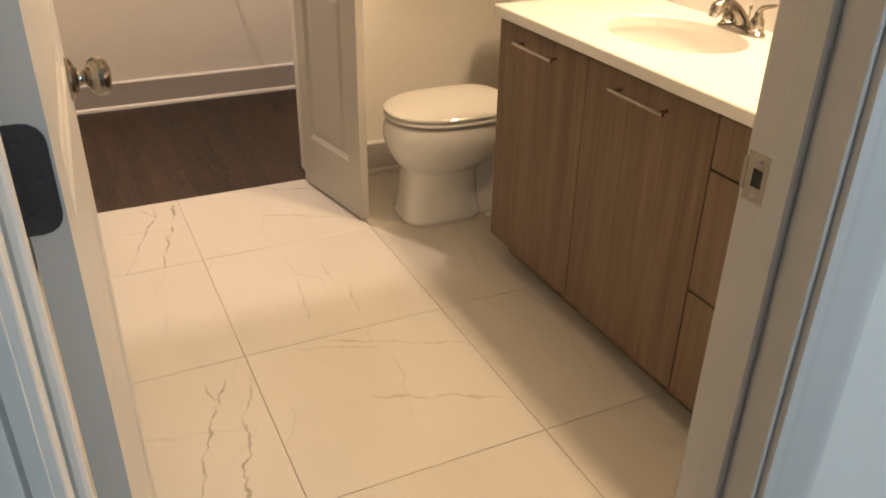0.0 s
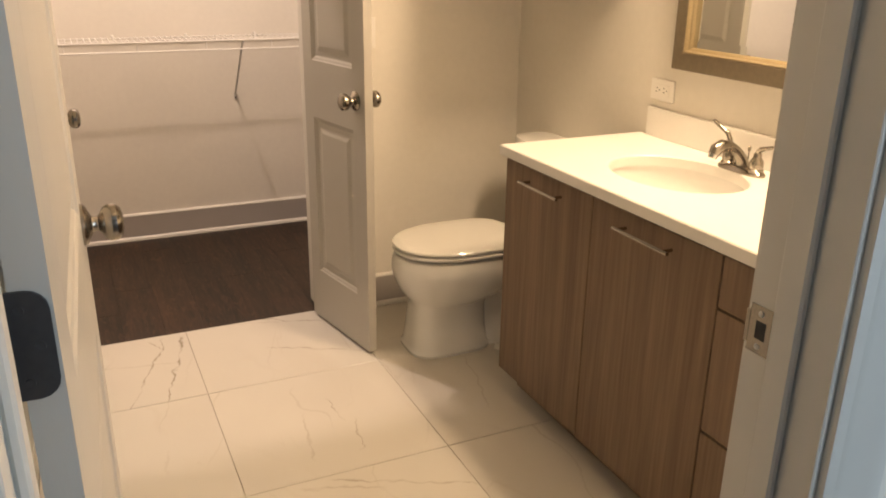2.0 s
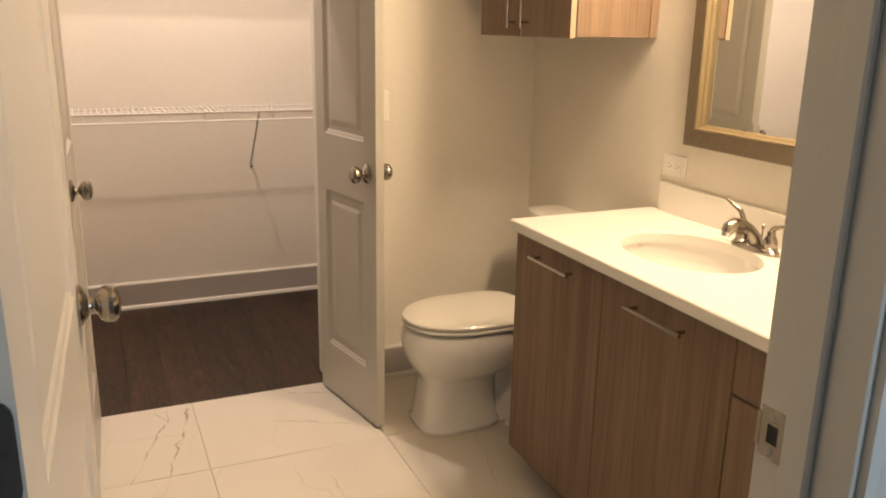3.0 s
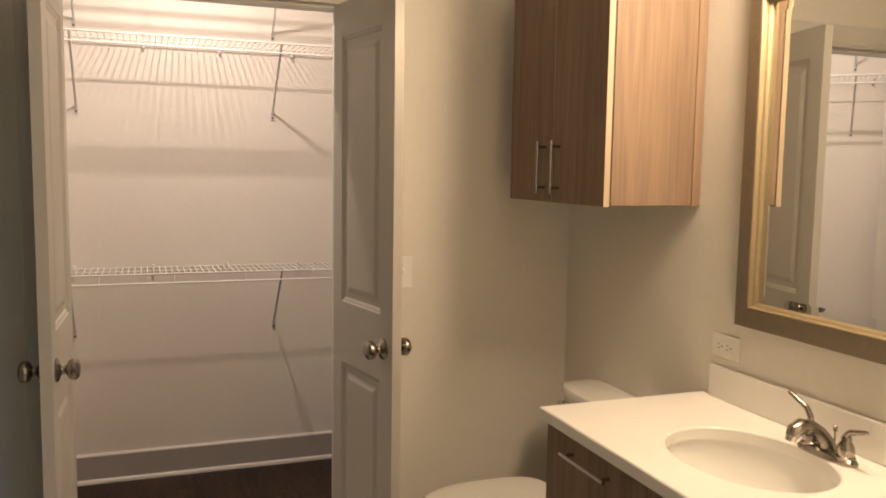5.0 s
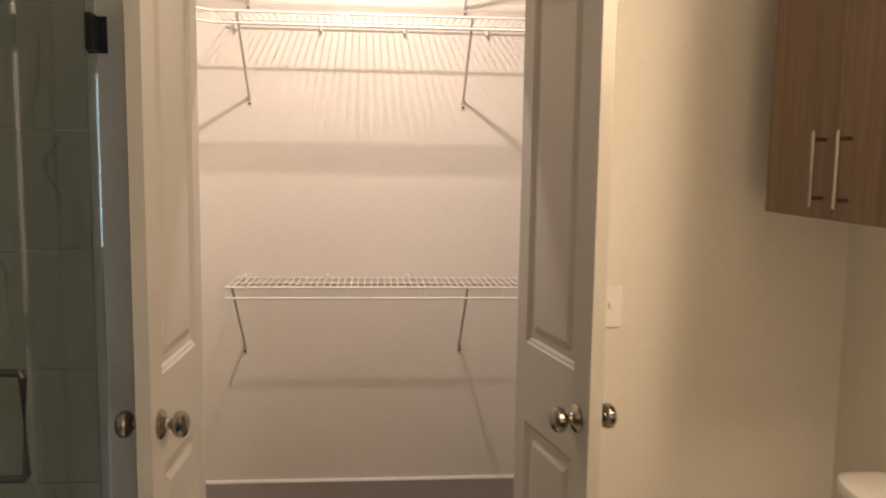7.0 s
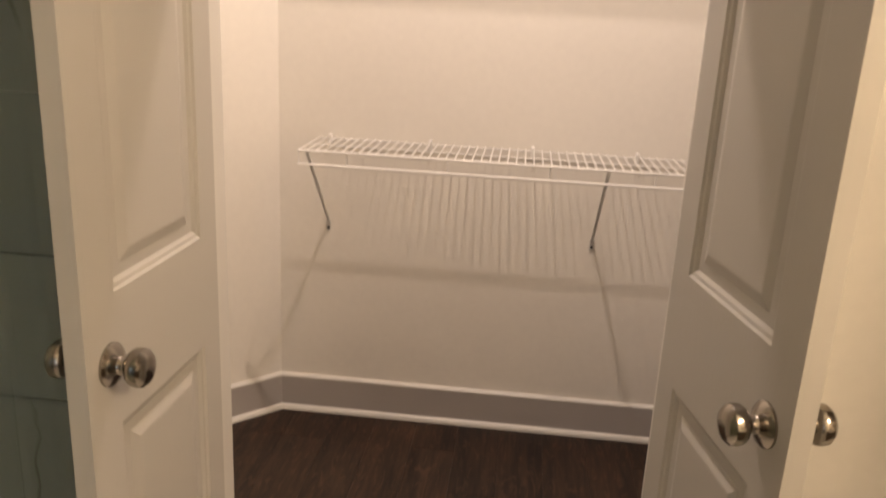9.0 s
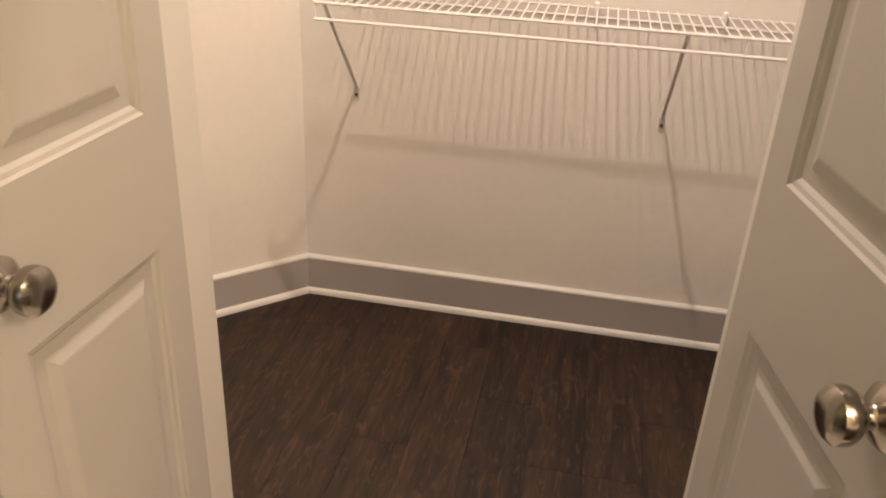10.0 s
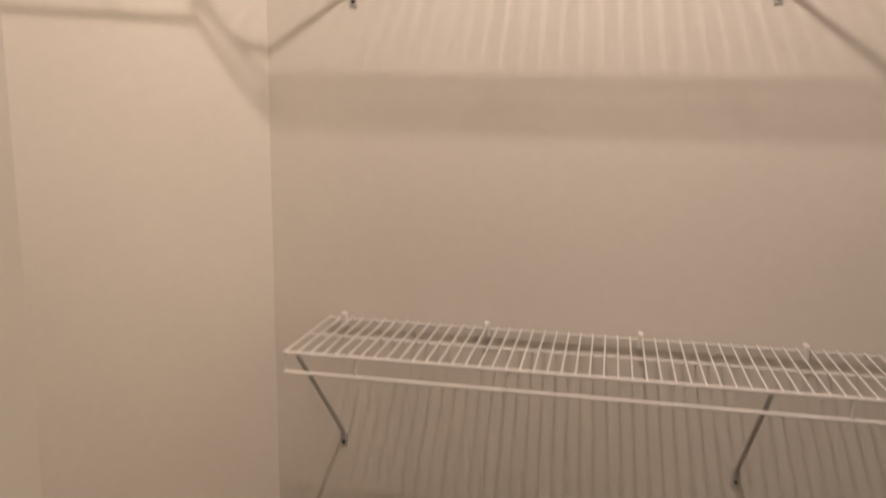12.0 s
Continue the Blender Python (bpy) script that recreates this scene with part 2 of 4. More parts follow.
def wood(name, dark, light, along, fine=90.0, coarse=6.0, rough=0.45, stretch=0.045, knots=False, bump=0.15, contrast=(0.32, 0.68), spec=0.5):
    """Grain that runs along one axis; each piece is shifted by its own random number."""
    m = bpy.data.materials.new(name)
    m.use_nodes = True
    nt = m.node_tree
    b = nt.nodes["Principled BSDF"]
    geo = nt.nodes.new("ShaderNodeNewGeometry")
    info = nt.nodes.new("ShaderNodeObjectInfo")
    sc = nt.nodes.new("ShaderNodeMath")
    sc.operation = "MULTIPLY"
    sc.inputs[1].default_value = 53.0
    nt.links.new(info.outputs["Random"], sc.inputs[0])
    comb = nt.nodes.new("ShaderNodeCombineXYZ")
    for i in range(3):
        nt.links.new(sc.outputs[0], comb.inputs[i])
    add = nt.nodes.new("ShaderNodeVectorMath")
    nt.links.new(geo.outputs["Position"], add.inputs[0])
    nt.links.new(comb.outputs[0], add.inputs[1])
    mp = nt.nodes.new("ShaderNodeMapping")
    s = [1.0, 1.0, 1.0]
    s[along] = stretch
    mp.inputs["Scale"].default_value = s
    nt.links.new(add.outputs[0], mp.inputs[0])
    outs = []
    for scale, dist, det in ((fine, 0.0, 3.0), (coarse * 3, 0.8, 5.0), (coarse, 1.2, 2.0)):
        n = nt.nodes.new("ShaderNodeTexNoise")
        n.inputs["Scale"].default_value, n.inputs["Distortion"].default_value, n.inputs["Detail"].default_value = scale, dist, det
        nt.links.new(mp.outputs[0], n.inputs["Vector"])
        outs.append(n)
    tot = None
    for n, w in zip(outs, (0.42, 0.36, 0.22)):
        mu = nt.nodes.new("ShaderNodeMath")
        mu.operation = "MULTIPLY_ADD"
        mu.inputs[1].default_value = w
        nt.links.new(n.outputs[0], mu.inputs[0])
        if tot is not None:
            nt.links.new(tot.outputs[0], mu.inputs[2])
        else:
            mu.inputs[2].default_value = 0.0
        tot = mu
    mid = [(a + c) / 2 for a, c in zip(dark, light)]
    r = ramp_node(nt, [(contrast[0], dark), ((contrast[0] + contrast[1]) / 2, mid), (contrast[1], light)])
    nt.links.new(tot.outputs[0], r.inputs[0])
    last = r.outputs[0]
    if knots:
        v = nt.nodes.new("ShaderNodeTexVoronoi")
        mk = nt.nodes.new("ShaderNodeMapping")
        ks = [2.6, 2.6, 2.6]
        ks[along] = 1.6
        mk.inputs["Scale"].default_value = ks
        nt.links.new(add.outputs[0], mk.inputs[0])
        v.inputs["Scale"].default_value = 1.6
        nt.links.new(mk.outputs[0], v.inputs["Vector"])
        kr = nt.nodes.new("ShaderNodeMapRange")
        kr.inputs[1].default_value, kr.inputs[2].default_value = 0.03, 0.16
        kr.inputs[3].default_value, kr.inputs[4].default_value = 0.75, 0.0
        nt.links.new(v.outputs["Distance"], kr.inputs[0])
        wv = nt.nodes.new("ShaderNodeTexNoise")
        wv.inputs["Scale"].default_value, wv.inputs["Distortion"].default_value, wv.inputs["Detail"].default_value = 34.0, 2.6, 6.0
        wm = nt.nodes.new("ShaderNodeMapping")
        ws = [1.0, 1.0, 1.0]
        ws[along] = 0.2
        wm.inputs["Scale"].default_value = ws
        nt.links.new(add.outputs[0], wm.inputs[0])
        nt.links.new(wm.outputs[0], wv.inputs["Vector"])
        wr = nt.nodes.new("ShaderNodeMapRange")
        wr.inputs[1].default_value, wr.inputs[2].default_value = 0.53, 0.68
        wr.inputs[3].default_value, wr.inputs[4].default_value = 0.0, 0.62
        nt.links.new(wv.outputs[0], wr.inputs[0])
        m0 = nt.nodes.new("ShaderNodeMix")
        m0.data_type = "RGBA"
        m0.inputs[7].default_value = (*[min(1, c * 2.0) for c in light], 1)
        nt.links.new(wr.outputs[0], m0.inputs[0])
        nt.links.new(last, m0.inputs[6])
        m1 = nt.nodes.new("ShaderNodeMix")
        m1.data_type = "RGBA"
        m1.inputs[7].default_value = (*[c * 0.5 for c in dark], 1)
        nt.links.new(kr.outputs[0], m1.inputs[0])
        nt.links.new(m0.outputs[2], m1.inputs[6])
        last = m1.outputs[2]
    hv = nt.nodes.new("ShaderNodeMapRange")
    hv.inputs[3].default_value, hv.inputs[4].default_value = 0.92, 1.08
    nt.links.new(info.outputs["Random"], hv.inputs[0])
    vm = nt.nodes.new("ShaderNodeVectorMath")
    vm.operation = "SCALE"
    nt.links.new(last, vm.inputs[0])
    if knots:
        nt.links.new(hv.outputs[0], vm.inputs["Scale"])
    else:
        vm.inputs["Scale"].default_value = 1.0
    nt.links.new(vm.outputs[0], b.inputs["Base Color"])
    b.inputs["Roughness"].default_value = rough
    b.inputs["Specular IOR Level"].default_value = spec
    bp = nt.nodes.new("ShaderNodeBump")
    bp.inputs["Strength"].default_value, bp.inputs["Distance"].default_value = bump, 0.001
    nt.links.new(tot.outputs[0], bp.inputs["Height"])
    nt.links.new(bp.outputs[0], b.inputs["Normal"])
    return m


WALL = material("wall_paint", (0.75, 0.715, 0.65), 0.65, grain=0.015, grain_scale=40, blotch=0.03, blotch_scale=1.6, bump=0.12, bump_scale=260)
# grey for the unseen outer room, dark to hold back bounced daylight
DIM_ROOM = material("bounce_cut_grey", (0.30, 0.29, 0.275), 0.7, blotch=0.03, bump=0.1, bump_scale=200)
CEILING = material("ceiling_paint", (0.78, 0.77, 0.74), 0.8, blotch=0.02, bump=0.15, bump_scale=180)
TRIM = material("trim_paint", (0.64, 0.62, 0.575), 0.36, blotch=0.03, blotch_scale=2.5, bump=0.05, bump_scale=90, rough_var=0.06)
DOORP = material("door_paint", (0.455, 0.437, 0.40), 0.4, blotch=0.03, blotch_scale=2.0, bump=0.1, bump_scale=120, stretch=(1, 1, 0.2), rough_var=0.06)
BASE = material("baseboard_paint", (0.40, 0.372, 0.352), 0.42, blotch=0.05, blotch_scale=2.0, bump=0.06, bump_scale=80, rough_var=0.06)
GROUT = material("grout", (0.50, 0.455, 0.40), 0.9, grain=0.1, grain_scale=150, bump=0.3)
TILE_BASE, TILE_VEIN = (0.62, 0.59, 0.535), (0.22, 0.165, 0.11)
TILE = marble("marble_tile", TILE_BASE, TILE_VEIN, amount=0.3)
# printed faces: paired upright veins, a short forked vein, long slanting streaks
TILE_PAIR = marble("marble_tile_paired", TILE_BASE, TILE_VEIN, amount=0.15, printed=[(0.33, 0.095, -0.28, 0.29, 0.0065, 0.62), (0.24, 0.185, -0.24, 0.29, 0.008, 0.75), (-0.25, 0.175, 0.06, 0.2, 0.006, 0.55), (-1.35, 0.05, -0.2, 0.2, 0.012, 0.15)])
TILE_FORK = marble("marble_tile_forked", TILE_BASE, TILE_VEIN, amount=0.2, printed=[(-0.15, 0.06, -0.06, 0.12, 0.006, 0.75), (0.2, 0.10, -0.21, -0.01, 0.006, 0.55), (0.15, -0.05, -0.24, 0.06, 0.009, 0.25)])
TILE_STREAK = marble("marble_tile_streaked", TILE_BASE, TILE_VEIN, amount=0.2, printed=[(-1.11, -0.02, -0.34, 0.05, 0.010, 0.4), (-1.11, 0.225, -0.24, 0.2, 0.009, 0.5), (-1.2, 0.20, 0.0, 0.26, 0.012, 0.3)])
SHTILE = marble("shower_tile", (0.40, 0.395, 0.37), (0.13, 0.11, 0.085), 0.2)
PLANK = wood("dark_plank", (0.0052, 0.0025, 0.0013), (0.040, 0.0194, 0.0105), 1, fine=70, coarse=5, rough=0.45, knots=True, bump=0.3, spec=0.38, stretch=0.085, contrast=(0.405, 0.625))
LAMINATE = wood("grey_oak_laminate", (0.15, 0.100, 0.068), (0.262, 0.184, 0.126), 2, fine=120, coarse=7, rough=0.55, spec=0.25, stretch=0.035, bump=0.06, contrast=(0.34, 0.68))
INSIDE = material("carcass_dark", (0.05, 0.035, 0.025), 0.7, grain=0.1)
EDGEBAND = material("edge_band", (0.42, 0.33, 0.23), 0.5, grain=0.08, grain_scale=90, stretch=(1, 1, 0.05))
QUARTZ = material("white_quartz", (0.82, 0.80, 0.76), 0.28, grain=0.015, grain_scale=300, blotch=0.015, blotch_scale=9)
PORCELAIN = material("porcelain", (0.80, 0.79, 0.76), 0.05, blotch=0.01, coat=0.5)
SEATPL = material("toilet_plastic", (0.78, 0.765, 0.72), 0.12, blotch=0.01, coat=0.3)
ZINC = material("zinc_coated_steel", (0.58, 0.57, 0.55), 0.5, 0.3, grain=0.05, grain_scale=120)
NICKEL = material("brushed_nickel", (0.34, 0.31, 0.27), 0.2, 1.0, grain=0.04, grain_scale=200, rough_var=0.05)
CHROME = material("chrome", (0.7, 0.69, 0.66), 0.1, 1.0, blotch=0.03)
BLACK = material("dark_bronze", (0.04, 0.041, 0.045), 0.42, 0.3, grain=0.1, grain_scale=120, bump=0.1)
STEEL = material("zinc_steel", (0.42, 0.41, 0.40), 0.45, 0.25, grain=0.06, grain_scale=150)
WIRE = material("white_vinyl", (0.80, 0.78, 0.74), 0.35, blotch=0.03)
PLASTIC = material("white_plastic", (0.84, 0.82, 0.78), 0.35, blotch=0.02)
SLOT = material("slot_black", (0.02, 0.02, 0.02), 0.6, grain=0.05)
FRAME = material("champagne_frame", (0.21, 0.172, 0.12), 0.42, 0.45, grain=0.08, grain_scale=60, stretch=(1, 1, 1), rough_var=0.08)
GOLD = material("gold_lip", (0.28, 0.222, 0.13), 0.45, 0.5, grain=0.06, grain_scale=80, rough_var=0.06)
CARPET = material("bedroom_floor", (0.18, 0.15, 0.13), 0.8, grain=0.1)
MIRROR = bpy.data.materials.new("mirror_silver")
MIRROR.use_nodes = True
mb = MIRROR.node_tree.nodes["Principled BSDF"]
mb.inputs["Base Color"].default_value = (0.86, 0.87, 0.85, 1)
mb.inputs["Metallic"].default_value, mb.inputs["Roughness"].default_value = 1.0, 0.015
GLASS = bpy.data.materials.new("shower_glass")
GLASS.use_nodes = True
gb = GLASS.node_tree.nodes["Principled BSDF"]
gb.inputs["Base Color"].default_value = (0.66, 0.73, 0.66, 1)
gb.inputs["Transmission Weight"].default_value, gb.inputs["Roughness"].default_value, gb.inputs["IOR"].default_value = 1.0, 0.01, 1.5


def glow(name, colour, strength):
    m = bpy.data.materials.new(name)
    m.use_nodes = True
    b = m.node_tree.nodes["Principled BSDF"]
    b.inputs["Base Color"].default_value = (0.8, 0.78, 0.72, 1)
    b.inputs["Emission Color"].default_value = (*colour, 1)
    b.inputs["Emission Strength"].default_value = strength
    return m


FROST = glow("frosted_lit_glass", WARM, 4.0)
PANE = glow("daylit_window", (0.7, 0.85, 1.0), 3.0)
DAY = glow("bright_daylight", (0.62, 0.8, 1.0), 7.0)

# ---------------- mesh helpers ----------------


def box(bm, x0, x1, y0, y1, z0, z1, bevel=0.0, seg=1):
    made = bmesh.ops.create_cube(bm, size=1.0, matrix=Matrix.LocRotScale(((x0 + x1) / 2, (y0 + y1) / 2, (z0 + z1) / 2), None, (x1 - x0, y1 - y0, z1 - z0)))
    if bevel:
        edges = {e for v in made["verts"] for e in v.link_edges}
        bmesh.ops.bevel(bm, geom=list(edges), offset=bevel, segments=seg, profile=0.5, affect="EDGES")
    return bm


def boxes(*rows, bevel=0.0):
    bm = bmesh.new()
    for r in rows:
        box(bm, *r, bevel=bevel)
    return bm


def lathe(profile, m, steps=28):
    """Rows of (radius, height) turned round the local z axis, then placed by m."""
    bm = bmesh.new()
    rings = []
    for r, h in profile:
        if r < 1e-5:
            rings.append([bm.verts.new(m @ Vector((0, 0, h)))])
        else:
            rings.append([bm.verts.new(m @ Vector((r * math.cos(2 * math.pi * i / steps), r * math.sin(2 * math.pi * i / steps), h))) for i in range(steps)])
    for a, b in zip(rings, rings[1:]):
        for i in range(steps):
            j = (i + 1) % steps
            q = [a[i % len(a)], a[j % len(a)], b[j % len(b)], b[i % len(b)]]
            q = list(dict.fromkeys(q))
            if len(q) > 2:
                bm.faces.new(q)
    for ring in (rings[0], rings[-1]):
        if len(ring) > 2:
            bm.faces.new(ring)
    bmesh.ops.recalc_face_normals(bm, faces=bm.faces)
    return bm


def tube(bm, points, radius, steps=8):
    pts = [Vector(p) for p in points]
    radii = radius if isinstance(radius, (list, tuple)) else [radius] * len(pts)
    rings = []
    for i, p in enumerate(pts):
        d = (pts[min(i + 1, len(pts) - 1)] - pts[max(i - 1, 0)]).normalized()
        q = d.to_track_quat("Z", "Y")
        rings.append([bm.verts.new(p + q @ Vector((radii[i] * math.cos(2 * math.pi * k / steps), radii[i] * math.sin(2 * math.pi * k / steps), 0))) for k in range(steps)])
    for a, b in zip(rings, rings[1:]):
        for k in range(steps):
            bm.faces.new((a[k], a[(k + 1) % steps], b[(k + 1) % steps], b[k]))
    bm.faces.new(list(reversed(rings[0])))
    bm.faces.new(rings[-1])
    return bm


def loft(sections, steps=40, cap=True):
    """Sections of (z, centre x, centre y, reach to -x, reach to +x, half width, power), joined from first to last."""
    bm = bmesh.new()
    rings = []
    for z, cx, cy, front, rear, half, power in sections:
        ring = []
        for i in range(steps):
            a = 2 * math.pi * i / steps
            c, s = math.cos(a), math.sin(a)
            p = power[0 if c < 0 else 1] if isinstance(power, tuple) else power
            k = (abs(c) ** p + abs(s) ** p) ** (-1 / p)
            x = c * k
            ring.append(bm.verts.new((cx + (x * rear if x > 0 else x * front), cy + s * k * half, z)))
        rings.append(ring)
    for a, b in zip(rings, rings[1:]):
        for i in range(steps):
            j = (i + 1) % steps
            bm.faces.new((a[i], a[j], b[j], b[i]))
    if cap:
        bm.faces.new(list(reversed(rings[0])))
        bm.faces.new(rings[-1])
    bmesh.ops.recalc_face_normals(bm, faces=bm.faces)
    return bm


def smooth(ob, angle=35):
    me = ob.data
    me.shade_smooth()
    bm = bmesh.new()
    bm.from_mesh(me)
    for e in bm.edges:
        if len(e.link_faces) == 2 and e.calc_face_angle(0) > radians(angle):
            e.smooth = False
    bm.to_mesh(me)
    bm.free()
    return ob


def mesh(name, bm, mat, smoothed=False):
    me = bpy.data.meshes.new(name)
    bm.to_mesh(me)
    bm.free()
    me.materials.append(mat)
    ob = new(name, me)
    if smoothed:
        smooth(ob)
    return ob


def part(name, bm, mat, parent, label="", smoothed=False):
    ob = mesh(name, bm, mat, smoothed)
    ob.parent = parent
    if label:
        tagged(ob, label)
    return ob


def thing(name, label, category, place=(0, 0, 0), group="", kind=""):
    ob = new(name)
    ob.empty_display_size = 0.05
    ob.location = place
    return tagged(ob, label, category, group, kind)


def structure(name, bm, mat, label, category, smoothed=False):
    return tagged(mesh(name, bm, mat, smoothed), label, category, kind="structure")


# ---------------- floors, walls, ceilings ----------------
floor = structure("floor", boxes((WESTEND - 0.1, EAST, SOUTH - THICK, SEAM, -0.06, -0.003)), GROUT, "grouted marble-look tile floor of the bathroom", "floor")
closet_floor = structure("floor_closet", boxes((-1.4, EAST, SEAM, BACK, -0.06, -0.004)), INSIDE, "dark brown plank floor of the closet", "floor")
structure("floor_bedroom", boxes((-3.0, 3.2, -1.7, SOUTH - THICK, -0.06, 0.0)), CARPET, "plain dark floor outside the bathroom door", "floor")

structure("wall_east", boxes((EAST, EAST + THICK, SOUTH, BACK + THICK, 0, CEIL)), WALL, "cream painted wall behind vanity and toilet", "wall")
structure("wall_north", boxes((-1.5, CJ0 - 0.02, NORTH, NORTH + NTHICK, 0, CEIL), (CJ1 + 0.02, EAST, NORTH, NORTH + NTHICK, 0, CEIL),
                              (CJ0 - 0.02, CJ1 + 0.02, NORTH, NORTH + NTHICK, DOORTOP + 0.02, CEIL)), WALL, "cream painted partition with the closet opening", "wall")
structure("wall_south", boxes((-3.0, EJ0 - 0.02, SOUTH - THICK, SOUTH, 0, CEIL), (EJ1 + 0.02, 3.2, SOUTH - THICK, SOUTH, 0, CEIL),
                              (EJ0 - 0.02, EJ1 + 0.02, SOUTH - THICK, SOUTH, DOORTOP + 0.02, CEIL)), WALL, "painted wall with the bathroom doorway", "wall")
structure("wall_west", boxes((WESTEND - THICK, WESTEND, SOUTH, NORTH, 0, CEIL)), WALL, "outer wall behind the shower", "wall")
structure("wall_closet_rear", boxes((CORNER - 0.2, EAST, BACK, BACK + THICK, 0, CEIL)), WALL, "cream painted rear wall of the closet", "wall")
slant = bmesh.new()
box(slant, -1.75, 0.0, 0.0, THICK, 0, CEIL)
bmesh.ops.transform(slant, matrix=pose(CORNER, BACK, 0, 0, 0, 45), verts=slant.verts)
structure("wall_closet_west", slant, WALL, "cream painted slanting side wall of the closet", "wall")
# added walls out of view, kept dark so little daylight bounces onto the jambs
structure("wall_bedroom", boxes((-3.1, -3.0, -1.7, SOUTH - THICK, 0, CEIL), (3.2, 3.3, -1.7, SOUTH - THICK, 0, CEIL), (-3.1, -0.55, -1.8, -1.7, 0, CEIL), (-0.20, 1.2, -1.8, -1.7, 0, CEIL), (2.4, 3.3, -1.8, -1.7, 0, CEIL), (1.2, 2.4, -1.8, -1.7, 0, 0.7), (1.2, 2.4, -1.8, -1.7, 2.2, CEIL), (-0.55, -0.20, -1.8, -1.7, 0, 1.35), (-0.55, -0.20, -1.8, -1.7, 1.95, CEIL)), DIM_ROOM, "unseen walls added outside, darkened to cut bounced light", "wall")
structure("ceiling", boxes((-1.6, EAST + THICK, SOUTH - THICK, BACK + THICK, CEIL, CEIL + 0.1)), CEILING, "plain white bathroom and closet ceiling", "ceiling")
structure("ceiling_bedroom", boxes((-3.1, 3.3, -1.8, SOUTH - THICK, CEIL, CEIL + 0.1)), CEILING, "plain white ceiling outside", "ceiling")

# ---------------- door frames ----------------


def casing_profile(w=0.082):
    """Outline of a stepped casing: distance from the opening, proud of the wall."""
    return [(0.0, 0.0), (0.0, 0.010), (0.012, 0.013), (0.017, 0.009), (0.024, 0.013), (0.058, 0.017), (0.064, 0.020), (w - 0.004, 0.020), (w, 0.016), (w, 0.0)]


def casing(bm, x0, x1, top, face, out, reveal=0.008, bottom=0.0):
    """Mitred casing round an opening in a wall of constant y; out is +1 or -1, the way it stands proud."""
    rows = []
    for w, d in casing_profile():
        y = face + out * d
        a, b, t = x0 - reveal - w, x1 + reveal + w, top + reveal + w
        rows.append([bm.verts.new(p) for p in ((a, y, bottom), (a, y, t), (b, y, t), (b, y, bottom))])
    for r, s in zip(rows, rows[1:]):
        for i in range(3):
            bm.faces.new((r[i], r[i + 1], s[i + 1], s[i]))
    bmesh.ops.recalc_face_normals(bm, faces=bm.faces)
    return bm


def door_frame(name, x0, x1, y0, y1, stop0, stop1, label):
    fr = thing(name, label, "door frame", ((x0 + x1) / 2, (y0 + y1) / 2, 0), kind="structure")
    fr.location = (0, 0, 0)
    for nm, b in (("jamb", (x0 - 0.02, x0, y0, y1, 0, DOORTOP + 0.02)), ("jamb", (x1, x1 + 0.02, y0, y1, 0, DOORTOP + 0.02)),
                  ("head_jamb", (x0, x1, y0, y1, DOORTOP, DOORTOP + 0.02))):
        part(nm, boxes(b, bevel=0.0015), TRIM, fr)
    for nm, b in (("door_stop", (x0, x0 + 0.011, stop0, stop1, 0, DOORTOP)), ("door_stop", (x1 - 0.011, x1, stop0, stop1, 0, DOORTOP)),
                  ("door_stop", (x0 + 0.011, x1 - 0.011, stop0, stop1, DOORTOP - 0.011, DOORTOP))):
        part(nm, boxes(b, bevel=0.003), TRIM, fr)
    for face, out in ((y0, -1), (y1, 1)):
        bm = bmesh.new()
        part("casing", casing(bm, x0, x1, DOORTOP, face, out), TRIM, fr, smoothed=True)
    return fr


entry_frame = door_frame("door_frame_1", EJ0, EJ1, SOUTH - THICK, SOUTH, SOUTH - 0.076, SOUTH - 0.040, "off-white painted entry jamb with stops and casing")
closet_frame = door_frame("door_frame_2", CJ0, CJ1, NORTH, NORTH + NTHICK, NORTH + 0.038, NORTH + 0.05, "off-white painted closet jamb with casing")
# strike plate on the latch jamb
sp = bmesh.new()
STRIKE = 1.008
for y0, y1, z0, z1 in ((-0.034, -0.002, -0.029, -0.011), (-0.034, -0.002, 0.011, 0.029), (-0.012, -0.002, -0.011, 0.011), (-0.034, -0.027, -0.011, 0.011)):
    box(sp, EJ1 - 0.0015, EJ1 + 0.001, SOUTH + y0, SOUTH + y1, STRIKE + z0, STRIKE + z1)
box(sp, EJ1 - 0.002, EJ1 + 0.004, SOUTH - 0.002, SOUTH + 0.003, STRIKE - 0.02, STRIKE + 0.02)
strike = part("strike_plate", sp, NICKEL, entry_frame, "satin nickel strike plate")
part("latch_hole", boxes((EJ1 - 0.0008, EJ1 + 0.0012, SOUTH - 0.027, SOUTH - 0.012, STRIKE - 0.011, STRIKE + 0.011)), SLOT, strike)
for z in (STRIKE - 0.02, STRIKE + 0.02):
    part("screw", lathe([(0, 0.0), (0.004, 0.0), (0.0035, 0.001), (0, 0.0012)], pose(EJ1 - 0.0015, SOUTH - 0.018, z, 0, -90, 0), 12), STEEL, strike)

# ---------------- doors ----------------


